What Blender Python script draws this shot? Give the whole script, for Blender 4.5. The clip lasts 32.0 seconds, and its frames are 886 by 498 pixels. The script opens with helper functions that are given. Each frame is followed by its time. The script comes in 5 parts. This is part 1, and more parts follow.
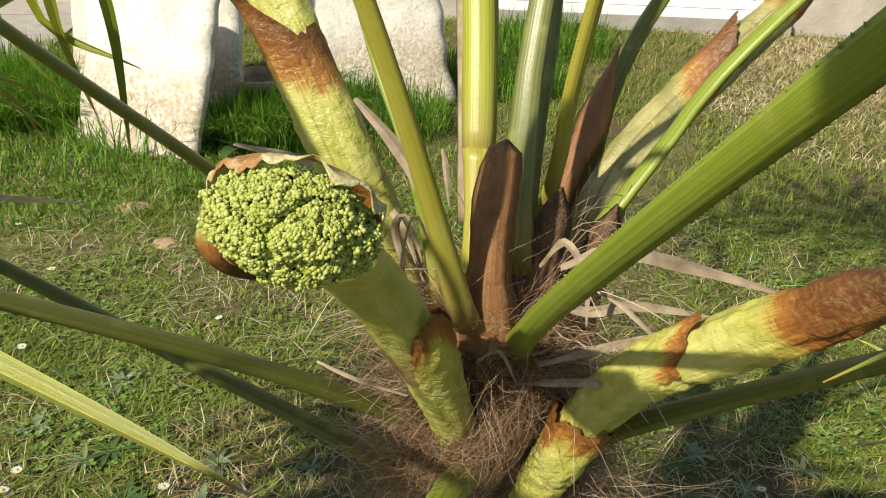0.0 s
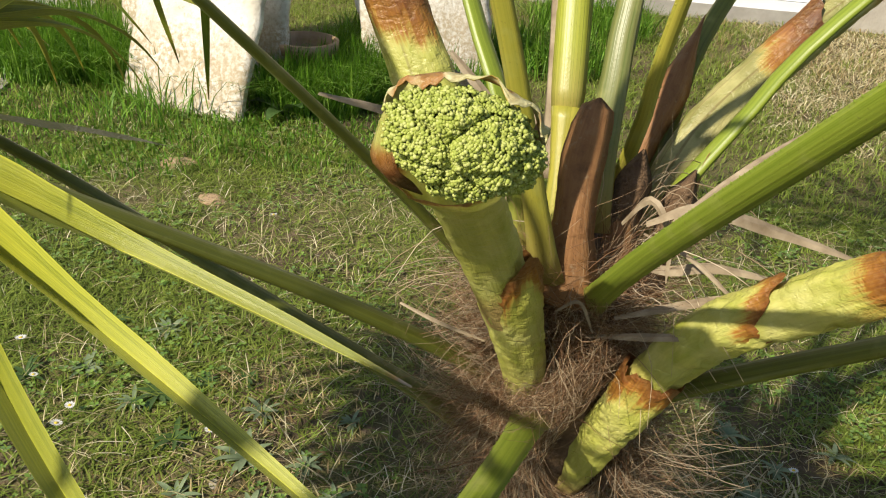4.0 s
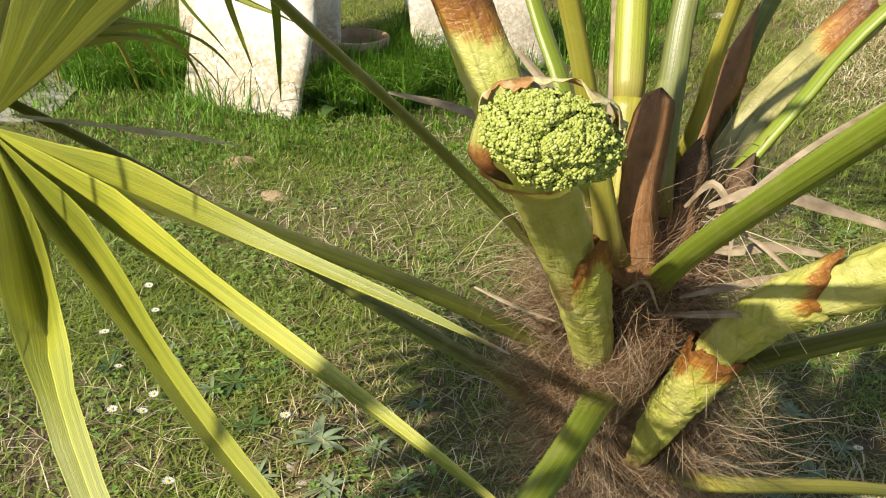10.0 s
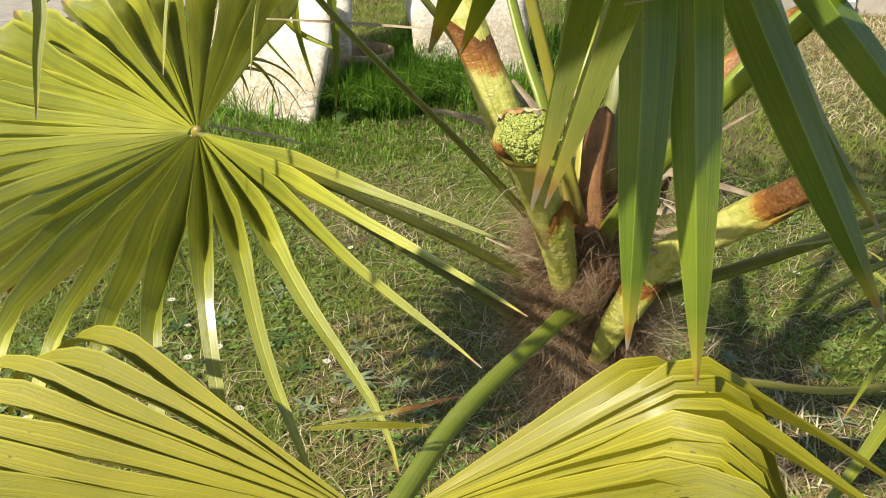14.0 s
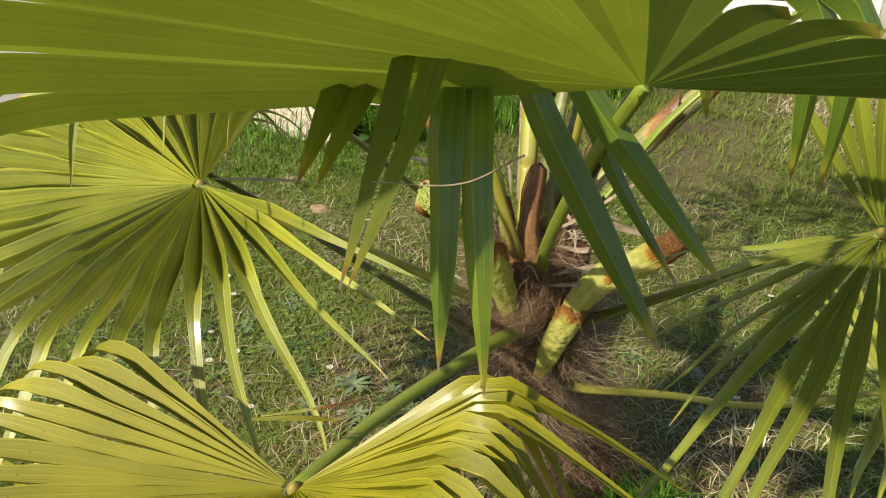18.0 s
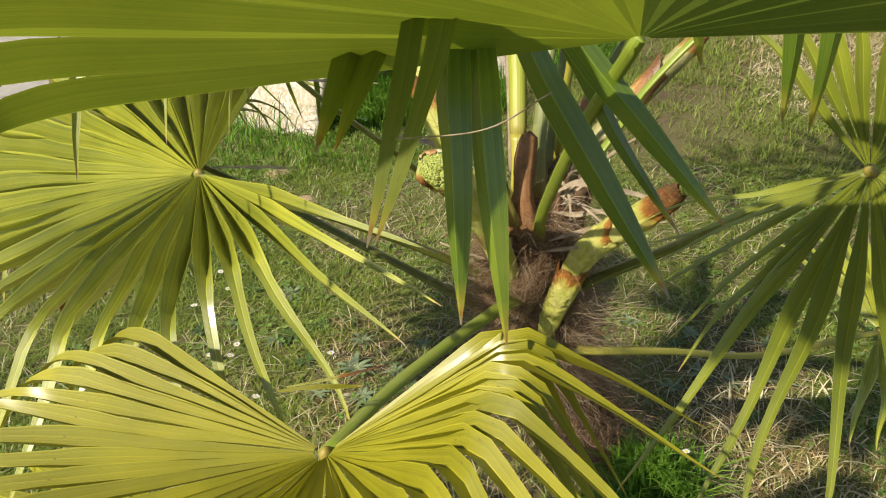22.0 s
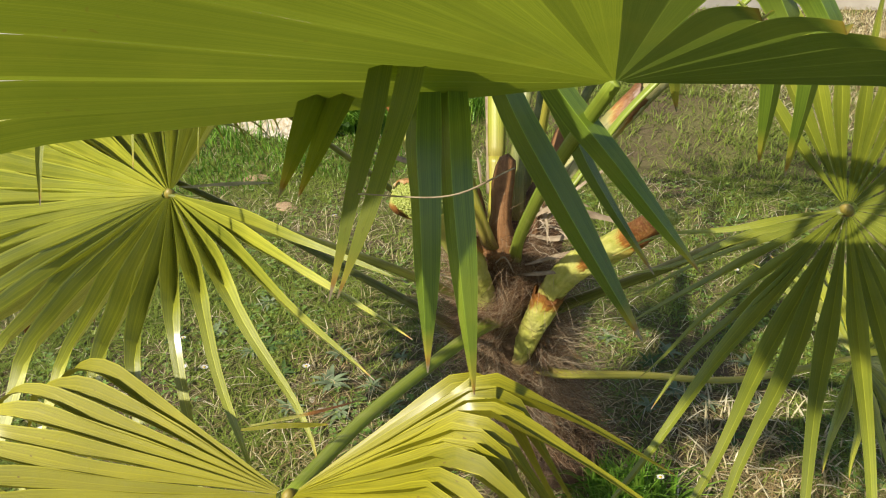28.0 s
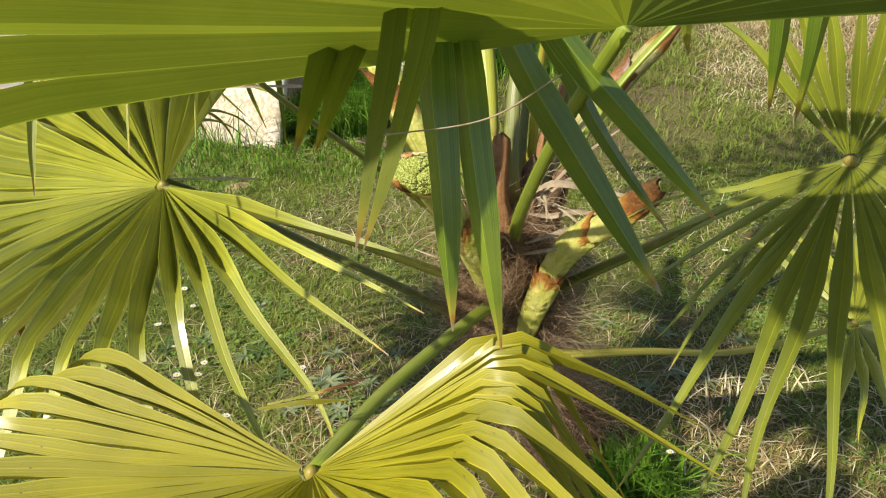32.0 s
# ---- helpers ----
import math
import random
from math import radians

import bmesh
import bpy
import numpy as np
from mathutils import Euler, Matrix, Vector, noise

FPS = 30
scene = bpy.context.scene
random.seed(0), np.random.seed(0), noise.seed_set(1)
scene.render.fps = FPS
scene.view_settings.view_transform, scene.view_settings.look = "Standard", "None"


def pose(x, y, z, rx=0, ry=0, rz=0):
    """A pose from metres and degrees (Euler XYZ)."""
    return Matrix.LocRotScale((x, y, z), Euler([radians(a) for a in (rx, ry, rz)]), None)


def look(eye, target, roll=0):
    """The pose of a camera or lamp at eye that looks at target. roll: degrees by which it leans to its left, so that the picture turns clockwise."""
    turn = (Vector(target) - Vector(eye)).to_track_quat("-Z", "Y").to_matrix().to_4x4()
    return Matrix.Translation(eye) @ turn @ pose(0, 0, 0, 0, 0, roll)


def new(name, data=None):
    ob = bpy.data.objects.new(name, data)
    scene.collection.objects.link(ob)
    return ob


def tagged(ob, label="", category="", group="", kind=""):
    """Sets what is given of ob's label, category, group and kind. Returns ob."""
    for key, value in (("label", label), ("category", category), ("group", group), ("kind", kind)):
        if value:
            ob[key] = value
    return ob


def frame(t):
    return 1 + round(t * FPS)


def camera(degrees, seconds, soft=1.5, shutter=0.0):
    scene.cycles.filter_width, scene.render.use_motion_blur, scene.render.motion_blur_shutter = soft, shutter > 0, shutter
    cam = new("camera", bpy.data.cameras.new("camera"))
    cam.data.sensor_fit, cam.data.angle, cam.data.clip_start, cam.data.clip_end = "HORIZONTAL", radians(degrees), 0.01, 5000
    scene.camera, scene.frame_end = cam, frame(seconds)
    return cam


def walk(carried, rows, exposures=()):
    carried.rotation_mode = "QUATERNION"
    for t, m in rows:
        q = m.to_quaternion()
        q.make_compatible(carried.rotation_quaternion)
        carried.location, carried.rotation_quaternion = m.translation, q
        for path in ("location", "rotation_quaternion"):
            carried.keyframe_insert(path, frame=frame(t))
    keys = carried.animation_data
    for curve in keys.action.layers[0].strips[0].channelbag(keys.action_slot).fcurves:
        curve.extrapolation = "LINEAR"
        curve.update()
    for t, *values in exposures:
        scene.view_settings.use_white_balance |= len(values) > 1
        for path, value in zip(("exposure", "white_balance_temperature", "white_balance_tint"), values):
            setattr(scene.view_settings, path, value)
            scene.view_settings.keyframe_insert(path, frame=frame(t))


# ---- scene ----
cam = camera(57.6, 32.0, 1.1)
PATH = [
    (0, (0.192, 0.006, 1.044), (-0.231, 1.738, 0.139), 1.6),
    (0.5, (0.195, 0.012, 1.024), (-0.258, 1.721, 0.089), 1.9),
    (1, (0.197, 0.019, 1.03), (-0.287, 1.712, 0.082), 1.0),
    (1.5, (0.179, 0.004, 1.046), (-0.314, 1.707, 0.121), 1.5),
    (2, (0.162, -0.016, 1.061), (-0.325, 1.68, 0.119), 1.0),
    (2.5, (0.152, -0.035, 1.057), (-0.318, 1.651, 0.09), 2.6),
    (4.5, (0.143, -0.048, 1.027), (-0.316, 1.665, 0.102), 4.6),
    (5, (0.13, -0.071, 1.062), (-0.309, 1.683, 0.207), 4.3),
    (5.5, (0.131, -0.074, 1.066), (-0.319, 1.694, 0.246), 4.1),
    (6, (0.142, -0.085, 1.05), (-0.347, 1.663, 0.211), 4.1),
    (6.5, (0.14, -0.098, 1.058), (-0.384, 1.624, 0.185), 3.8),
    (7, (0.142, -0.114, 1.048), (-0.39, 1.607, 0.18), 4.0),
    (7.5, (0.14, -0.112, 1.051), (-0.385, 1.601, 0.161), 3.8),
    (8, (0.135, -0.11, 1.05), (-0.399, 1.59, 0.141), 3.5),
    (8.5, (0.136, -0.096, 1.041), (-0.416, 1.588, 0.115), 2.2),
    (9, (0.139, -0.084, 1.043), (-0.423, 1.585, 0.095), 2.0),
    (9.5, (0.138, -0.088, 1.053), (-0.43, 1.57, 0.09), 1.1),
    (10, (0.139, -0.089, 1.049), (-0.432, 1.56, 0.071), 0.9),
    (10.5, (0.136, -0.112, 1.05), (-0.425, 1.532, 0.059), 1.4),
    (11, (0.147, -0.206, 1.066), (-0.395, 1.442, 0.07), 2.1),
    (11.5, (0.162, -0.277, 1.09), (-0.353, 1.374, 0.084), 0.9),
    (12, (0.17, -0.32, 1.117), (-0.327, 1.336, 0.111), 0.4),
    (12.5, (0.169, -0.343, 1.151), (-0.302, 1.319, 0.142), 1.2),
    (13, (0.184, -0.362, 1.137), (-0.28, 1.313, 0.147), 1.4),
    (13.5, (0.187, -0.396, 1.151), (-0.308, 1.282, 0.183), 1.3),
    (15.5, (0.349, -0.564, 1.29), (-0.321, 1.025, 0.277), 0.5),
    (16, (0.321, -0.562, 1.285), (-0.262, 1.044, 0.244), -0.2),
    (16.5, (0.314, -0.557, 1.291), (-0.248, 1.042, 0.23), 0.2),
    (17, (0.331, -0.554, 1.304), (-0.243, 1.052, 0.258), 0.1),
    (17.5, (0.357, -0.562, 1.298), (-0.245, 1.066, 0.305), 0.1),
    (18, (0.402, -0.569, 1.335), (-0.253, 1.058, 0.374), 0.4),
    (18.5, (0.387, -0.598, 1.384), (-0.258, 1.02, 0.401), -2.7),
    (19, (0.356, -0.582, 1.335), (-0.266, 1.081, 0.414), -1.9),
    (19.5, (0.348, -0.592, 1.333), (-0.234, 1.09, 0.421), -1.4),
    (20, (0.358, -0.597, 1.335), (-0.218, 1.068, 0.388), -1.1),
    (20.5, (0.377, -0.609, 1.337), (-0.206, 1.046, 0.377), -1.7),
    (21, (0.389, -0.614, 1.327), (-0.224, 1.028, 0.365), -2.4),
    (21.5, (0.386, -0.612, 1.329), (-0.235, 1.013, 0.343), -2.6),
    (22, (0.386, -0.61, 1.325), (-0.221, 1.02, 0.338), -2.9),
    (22.5, (0.387, -0.607, 1.325), (-0.218, 1.023, 0.336), -2.8),
    (23, (0.394, -0.599, 1.338), (-0.214, 1.021, 0.335), -3.6),
    (23.5, (0.391, -0.601, 1.338), (-0.204, 1.025, 0.337), -3.0),
    (24, (0.395, -0.599, 1.337), (-0.199, 1.025, 0.333), -2.2),
    (24.5, (0.392, -0.602, 1.329), (-0.198, 1.029, 0.332), -1.7),
    (25, (0.393, -0.595, 1.341), (-0.209, 1.026, 0.336), -1.5),
    (25.5, (0.393, -0.594, 1.333), (-0.213, 1.034, 0.343), -1.3),
    (27.5, (0.398, -0.572, 1.35), (-0.191, 1.053, 0.343), -1.7),
    (28, (0.388, -0.574, 1.35), (-0.18, 1.069, 0.36), -1.3),
    (28.5, (0.392, -0.556, 1.343), (-0.172, 1.08, 0.341), -2.6),
    (29, (0.393, -0.548, 1.333), (-0.16, 1.09, 0.328), -2.4),
    (29.5, (0.377, -0.544, 1.325), (-0.171, 1.106, 0.336), -0.8),
    (30, (0.373, -0.522, 1.337), (-0.166, 1.126, 0.34), -1.2),
    (30.5, (0.371, -0.526, 1.329), (-0.169, 1.129, 0.344), -0.7),
    (31, (0.371, -0.538, 1.321), (-0.176, 1.116, 0.338), -0.3),
    (31.5, (0.372, -0.559, 1.317), (-0.179, 1.091, 0.329), -1.8),
    (32, (0.357, -0.593, 1.306), (-0.163, 1.076, 0.335), -3.4),
]
EXPOSURE = [(0.0, 0.42), (2.5, 0.42), (4.5, 0.40), (7.0, 0.46), (9.0, 0.63), (13.0, 0.60), (15.5, 0.42), (18.0, 0.37), (20.0, 0.50), (25.5, 0.47), (28.0, 0.50), (30.5, 0.60), (32.0, 0.58)]
walk(cam, [(t, look(eye, target, roll)) for t, eye, target, roll in PATH], EXPOSURE)

# ---- light ----
SUN = Vector((-0.38, -0.66, 0.66)).normalized()
world = bpy.data.worlds.new("sky")
scene.world = world
world.use_nodes = True
wn = world.node_tree
sky = wn.nodes.new("ShaderNodeTexSky")
sky.sky_type, sky.sun_disc = "NISHITA", False
sky.sun_elevation = math.asin(SUN.z)
sky.sun_rotation = math.atan2(SUN.x, SUN.y)
wn.links.new(sky.outputs[0], wn.nodes["Background"].inputs[0])
wn.nodes["Background"].inputs[1].default_value = 0.09
sun_data = bpy.data.lights.new("sun", "SUN")
sun_data.energy, sun_data.angle, sun_data.color = 5.0, radians(1.2), (1.0, 0.90, 0.72)
sun = new("sun", sun_data)
sun.matrix_world = look(SUN * 20, (0, 0, 0))


# ---- materials ----
class Nodes:
    """A small writer of node trees."""

    def __init__(self, name):
        self.m = bpy.data.materials.new(name)
        self.m.use_nodes = True
        self.t = self.m.node_tree
        self.t.nodes.clear()
        self.out = self.t.nodes.new("ShaderNodeOutputMaterial")

    def add(self, kind, **inputs):
        n = self.t.nodes.new("ShaderNode" + kind)
        for k, v in inputs.items():
            k = k.replace("_", " ")
            s = n.inputs[int(k[1:])] if k[0] == "i" and k[1:].isdigit() else n.inputs[k]
            if isinstance(v, bpy.types.NodeSocket):
                self.t.links.new(v, s)
            elif isinstance(v, tuple) and len(v) == 3 and s.type == "RGBA":
                s.default_value = (*v, 1)
            else:
                s.default_value = v
        return n

    def noise(self, vec, scale, detail=4.0, rough=0.55):
        return self.add("TexNoise", Vector=vec, Scale=scale, Detail=detail, Roughness=rough).outputs["Fac"]

    def ramp(self, fac, *stops):
        n = self.add("ValToRGB", Fac=fac)
        e = n.color_ramp.elements
        while len(e) < len(stops):
            e.new(0.5)
        for el, (p, c) in zip(e, stops):
            el.position, el.color = p, ((*c, 1) if isinstance(c, tuple) else (c, c, c, 1))
        return n.outputs["Color"]

    def mix(self, fac, a, b, kind="MIX"):
        n = self.t.nodes.new("ShaderNodeMix")
        n.data_type, n.blend_type = "RGBA", kind
        for i, v in ((0, fac), (6, a), (7, b)):
            if isinstance(v, bpy.types.NodeSocket):
                self.t.links.new(v, n.inputs[i])
            else:
                n.inputs[i].default_value = (*v, 1) if isinstance(v, tuple) else v
        return n.outputs[2]

    def math(self, op, a, b=0.0, c=0.0):
        n = self.t.nodes.new("ShaderNodeMath")
        n.operation = op
        for i, v in enumerate((a, b, c)):
            if isinstance(v, bpy.types.NodeSocket):
                self.t.links.new(v, n.inputs[i])
            else:
                n.inputs[i].default_value = v
        return n.outputs[0]

    def uv(self):
        return self.add("UVMap").outputs["UV"]

    def place(self):
        return self.add("TexCoord").outputs["Object"]

    def scaled(self, vec, s):
        n = self.t.nodes.new("ShaderNodeMapping")
        self.t.links.new(vec, n.inputs[0])
        n.inputs["Scale"].default_value = s
        return n.outputs[0]

    def split(self, vec):
        return self.add("SeparateXYZ", Vector=vec).outputs

    def bump(self, height, strength, distance):
        return self.add("Bump", Height=height, Strength=strength, Distance=distance).outputs[0]

    def finish(self, color, rough=0.6, normal=None, through_light=0.0, glow_color=None, spec=0.5, metal=0.0, coat=0.0, coat_rough=0.30):
        b = self.add("BsdfPrincipled", Roughness=rough, Metallic=metal)
        b.inputs["Specular IOR Level"].default_value = spec
        b.inputs["Coat Weight"].default_value = coat
        b.inputs["Coat Roughness"].default_value = coat_rough
        if isinstance(color, tuple):
            b.inputs["Base Color"].default_value = (*color, 1)
        else:
            self.t.links.new(color, b.inputs["Base Color"])
        if normal is not None:
            self.t.links.new(normal, b.inputs["Normal"])
        res = b.outputs[0]
        if through_light:
            tr = self.add("BsdfTranslucent")
            self.t.links.new(glow_color if glow_color is not None else color, tr.inputs["Color"])
            mx = self.add("MixShader", i0=through_light, i1=res, i2=tr.outputs[0])
            res = mx.outputs[0]
        self.t.links.new(res, self.out.inputs["Surface"])
        return self.m


def leaf_material(name, base, light, rough=0.34, through_light=0.35, gloss=0.6, coat=0.15, fleck=0.5, edge=0.7, sheen=0.22, lines=0.45, rib=0.6):
    """Ribbed palm leaf: pale midrib and margin, fine long veins, scattered brown flecks, brown dry tip. UV: across -1..1, along 0..1."""
    pale = tuple(1.25 * c + p for c, p in zip(light, (0.05, 0.045, 0.02)))
    k = Nodes(name)
    uv = k.uv()
    x, y, _ = k.split(uv)
    rnd = k.add("ObjectInfo").outputs["Random"]
    veins = k.noise(k.scaled(uv, (17.0, 0.6, 1.0)), 1.0, 2.0)
    fine = k.noise(k.scaled(uv, (75.0, 0.8, 1.0)), 1.0, 2.0)
    blotch = k.noise(k.place(), 14.0, 3.0)
    broad = k.noise(k.place(), 5.0, 2.0)
    col = k.mix(k.ramp(k.math("ADD", k.math("MULTIPLY", veins, 1 - lines), k.math("MULTIPLY", fine, lines)), (0.32, 0.0), (0.66, 1.0)), base, light)
    col = k.mix(k.ramp(blotch, (0.50, 0.0), (0.72, 0.5)), col, tuple(0.6 * a + 0.4 * b for a, b in zip(light, (0.42, 0.38, 0.03))))
    col = k.mix(k.ramp(broad, (0.42, 0.35), (0.60, 0.0)), col, tuple(c * 0.6 for c in base))
    col = k.mix(k.math("MULTIPLY", rnd, 0.45), col, tuple(c * 0.70 for c in base))
    ax = k.math("ABSOLUTE", x)
    col = k.mix(k.ramp(ax, (0.93, 0.0), (0.98, edge)), col, pale)
    col = k.mix(k.ramp(ax, (0.010, rib), (0.045, 0.0)), col, pale)
    specks = k.noise(k.scaled(uv, (5.0, 60.0, 1.0)), 1.0, 1.0)
    spot = k.math("MULTIPLY", k.ramp(specks, (0.70, 0.0), (0.74, fleck)), k.ramp(k.noise(k.place(), 9.0, 2.0), (0.48, 0.0), (0.56, 1.0)))
    col = k.mix(spot, col, (0.14, 0.09, 0.02))
    wob = k.math("ADD", y, k.math("MULTIPLY", k.math("SUBTRACT", blotch, 0.5), 0.03))
    wob = k.math("ADD", wob, k.math("MULTIPLY", k.math("SUBTRACT", rnd, 0.5), 0.018))
    col = k.mix(k.ramp(wob, (0.930, 0.0), (0.975, 0.75)), col, (0.52, 0.42, 0.05))
    col = k.mix(k.ramp(wob, (0.970, 0.0), (0.982, 1.0)), col, (0.36, 0.20, 0.04))
    col = k.mix(k.ramp(wob, (0.986, 0.0), (0.993, 1.0)), col, (0.34, 0.27, 0.20))
    h = k.math("ADD", k.math("MULTIPLY", veins, 0.5), k.math("MULTIPLY", fine, 0.5))
    rg = k.math("ADD", rough, k.math("MULTIPLY", blotch, 0.18))
    return k.finish(col, rg, k.bump(h, 0.40, 0.0018), through_light, k.mix(0.35, col, light), spec=gloss, coat=coat, coat_rough=sheen)


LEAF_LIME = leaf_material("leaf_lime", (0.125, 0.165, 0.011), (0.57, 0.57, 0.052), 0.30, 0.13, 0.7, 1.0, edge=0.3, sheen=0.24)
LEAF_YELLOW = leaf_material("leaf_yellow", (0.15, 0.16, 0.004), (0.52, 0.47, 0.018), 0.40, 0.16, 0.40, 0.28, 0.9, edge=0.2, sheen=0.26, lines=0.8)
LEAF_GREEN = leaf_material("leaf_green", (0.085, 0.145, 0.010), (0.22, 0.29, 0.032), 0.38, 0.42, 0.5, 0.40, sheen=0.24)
# paler, more translucent copy of the leaf green, imitating light coming through
LEAF_BACKLIT = leaf_material("leaf_sunlit_through", (0.11, 0.18, 0.010), (0.36, 0.41, 0.030), 0.36, 0.66, 0.5, 0.3, edge=0.18, lines=0.7, rib=0.15)
# colour raised to make up for shade falling on the right fan
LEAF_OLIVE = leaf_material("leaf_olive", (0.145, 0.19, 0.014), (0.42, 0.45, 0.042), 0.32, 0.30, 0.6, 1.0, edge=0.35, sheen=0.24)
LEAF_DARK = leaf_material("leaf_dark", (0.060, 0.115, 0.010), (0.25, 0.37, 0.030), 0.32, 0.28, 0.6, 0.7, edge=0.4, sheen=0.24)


def stalk_material(name, base, light, edge=(0.36, 0.36, 0.12), stripes=0.0):
    k = Nodes(name)
    uv = k.uv()
    x, y, _ = k.split(uv)
    st = k.noise(k.scaled(uv, (18.0, 1.2, 1.0)), 1.0, 2.0)
    bl = k.noise(k.place(), 38.0, 4.0)
    col = k.mix(k.ramp(st, (0.35, 0.0), (0.7, 1.0)), base, light)
    col = k.mix(k.ramp(bl, (0.55, 0.0), (0.75, 0.45)), col, edge)
    col = k.mix(k.ramp(y, (0.0, 0.9), (0.10, 0.0)), col, (0.34, 0.27, 0.08))
    if stripes:
        lines = k.noise(k.scaled(uv, (120.0, 0.25, 1.0)), 1.0, 1.0)
        col = k.mix(k.ramp(lines, (0.52, 0.0), (0.62, stripes)), col, (0.16, 0.20, 0.02))
    speck = k.noise(k.place(), 420.0, 2.0)
    col = k.mix(k.ramp(speck, (0.66, 0.0), (0.72, 0.35)), col, (0.10, 0.07, 0.03))
    return k.finish(col, 0.40, k.bump(k.math("ADD", st, k.math("MULTIPLY", speck, 0.25)), 0.3, 0.002), 0.06, col)


STALK_GREEN = stalk_material("stalk_green", (0.16, 0.22, 0.020), (0.27, 0.33, 0.040))
STALK_DARK = stalk_material("stalk_dark", (0.105, 0.120, 0.018), (0.17, 0.19, 0.03))
STALK_YELLOW = stalk_material("stalk_yellow", (0.27, 0.26, 0.035), (0.42, 0.37, 0.06))
STALK_SPEAR = stalk_material("stalk_spear", (0.28, 0.31, 0.03), (0.46, 0.46, 0.08), stripes=0.75)
STALK_GREY = stalk_material("stalk_grey", (0.12, 0.15, 0.035), (0.23, 0.23, 0.085))

HUB = stalk_material("leaf_hub", (0.22, 0.18, 0.03), (0.33, 0.26, 0.05), (0.22, 0.12, 0.04))


def bract_material(name, rust_from, foot=0.0, patches=0.0, streaks=0.0, lime=(0.34, 0.37, 0.05), cream=(0.62, 0.60, 0.16)):
    """Papery flower bract: creased cream and lime, browning through yellow and orange towards its torn mouth."""
    k = Nodes(name)
    uv = k.uv()
    x, y, _ = k.split(uv)
    crease = k.noise(k.scaled(uv, (11.0, 3.0, 1.0)), 1.0, 6.0, 0.65)
    fib = k.noise(k.scaled(uv, (75.0, 3.0, 1.0)), 1.0, 3.0)
    bl = k.noise(k.place(), 30.0, 4.0)
    fine = k.noise(k.place(), 260.0, 4.0)
    col = k.mix(k.ramp(crease, (0.30, 0.0), (0.68, 1.0)), lime, cream)
    col = k.mix(k.ramp(bl, (0.42, 0.0), (0.72, 0.6)), col, (0.70, 0.66, 0.30))
    col = k.mix(k.ramp(fib, (0.56, 0.0), (0.72, 0.22)), col, (0.36, 0.30, 0.07))
    if streaks:
        ribs = k.noise(k.scaled(uv, (30.0, 0.5, 1.0)), 1.0, 2.0)
        col = k.mix(k.ramp(ribs, (0.56, 0.0), (0.64, streaks)), col, (0.20, 0.15, 0.05))
    wob = k.math("ADD", y, k.math("MULTIPLY", k.math("SUBTRACT", bl, 0.5), 0.30))
    wob = k.math("ADD", wob, k.math("MULTIPLY", k.math("SUBTRACT", fib, 0.5), 0.16))
    end = min(1.6, rust_from + 0.34)
    rust = k.ramp(k.math("DIVIDE", wob, 2.0), (rust_from / 2, (0.56, 0.42, 0.09)), ((rust_from + 0.06) / 2, (0.38, 0.165, 0.03)), ((rust_from + 0.13) / 2, (0.22, 0.080, 0.022)), (end / 2, (0.075, 0.030, 0.015)))
    rust = k.mix(k.ramp(fine, (0.46, 0.0), (0.78, 0.5)), rust, (0.42, 0.23, 0.09))
    col = k.mix(k.ramp(wob, (rust_from - 0.03, 0.0), (rust_from + 0.05, 1.0)), col, rust)
    if patches:
        col = k.mix(k.ramp(k.noise(k.place(), 44.0, 5.0), (1 - patches, 0.0), (1.12 - patches, 0.9)), col, (0.36, 0.15, 0.035))
    if foot:
        col = k.mix(k.ramp(wob, (foot - 0.10, 0.8), (foot + 0.04, 0.0)), col, (0.42, 0.26, 0.13))
    crumple = k.noise(k.scaled(k.place(), (1.0, 1.0, 1.4)), 38.0, 5.0, 0.6)
    fold = k.ramp(k.math("ABSOLUTE", k.math("SUBTRACT", crumple, 0.5)), (0.0, 1.0), (0.09, 0.0))
    col = k.mix(k.math("MULTIPLY", fold, 0.08), col, (0.24, 0.25, 0.03))
    h = k.math("ADD", k.math("MULTIPLY", crease, 0.45), k.math("MULTIPLY", fib, 0.12))
    h = k.math("ADD", h, k.math("MULTIPLY", k.math("SUBTRACT", 1.0, fold), 0.16))
    return k.finish(col, 0.40, k.bump(h, 0.75, 0.005), 0.20, col)


BRACT = bract_material("bract", 0.86, 0.16)
BRACT_COLLAR = bract_material("bract_collar", 0.80, 0.12)
BRACT_RUST = bract_material("bract_rust", 0.62)
BRACT_TONGUE = bract_material("bract_tongue", 0.76, streaks=0.45)
BRACT_PALE = bract_material("bract_pale", 0.74, 0.0, 0.0, 0.65, (0.22, 0.23, 0.06), (0.42, 0.38, 0.17))
BRACT_CREAM = bract_material("bract_cream", 1.2)
BRACT_RIM = bract_material("bract_rim", 1.0, 0.0, 0.50, 0.0, (0.50, 0.47, 0.20), (0.72, 0.66, 0.42))


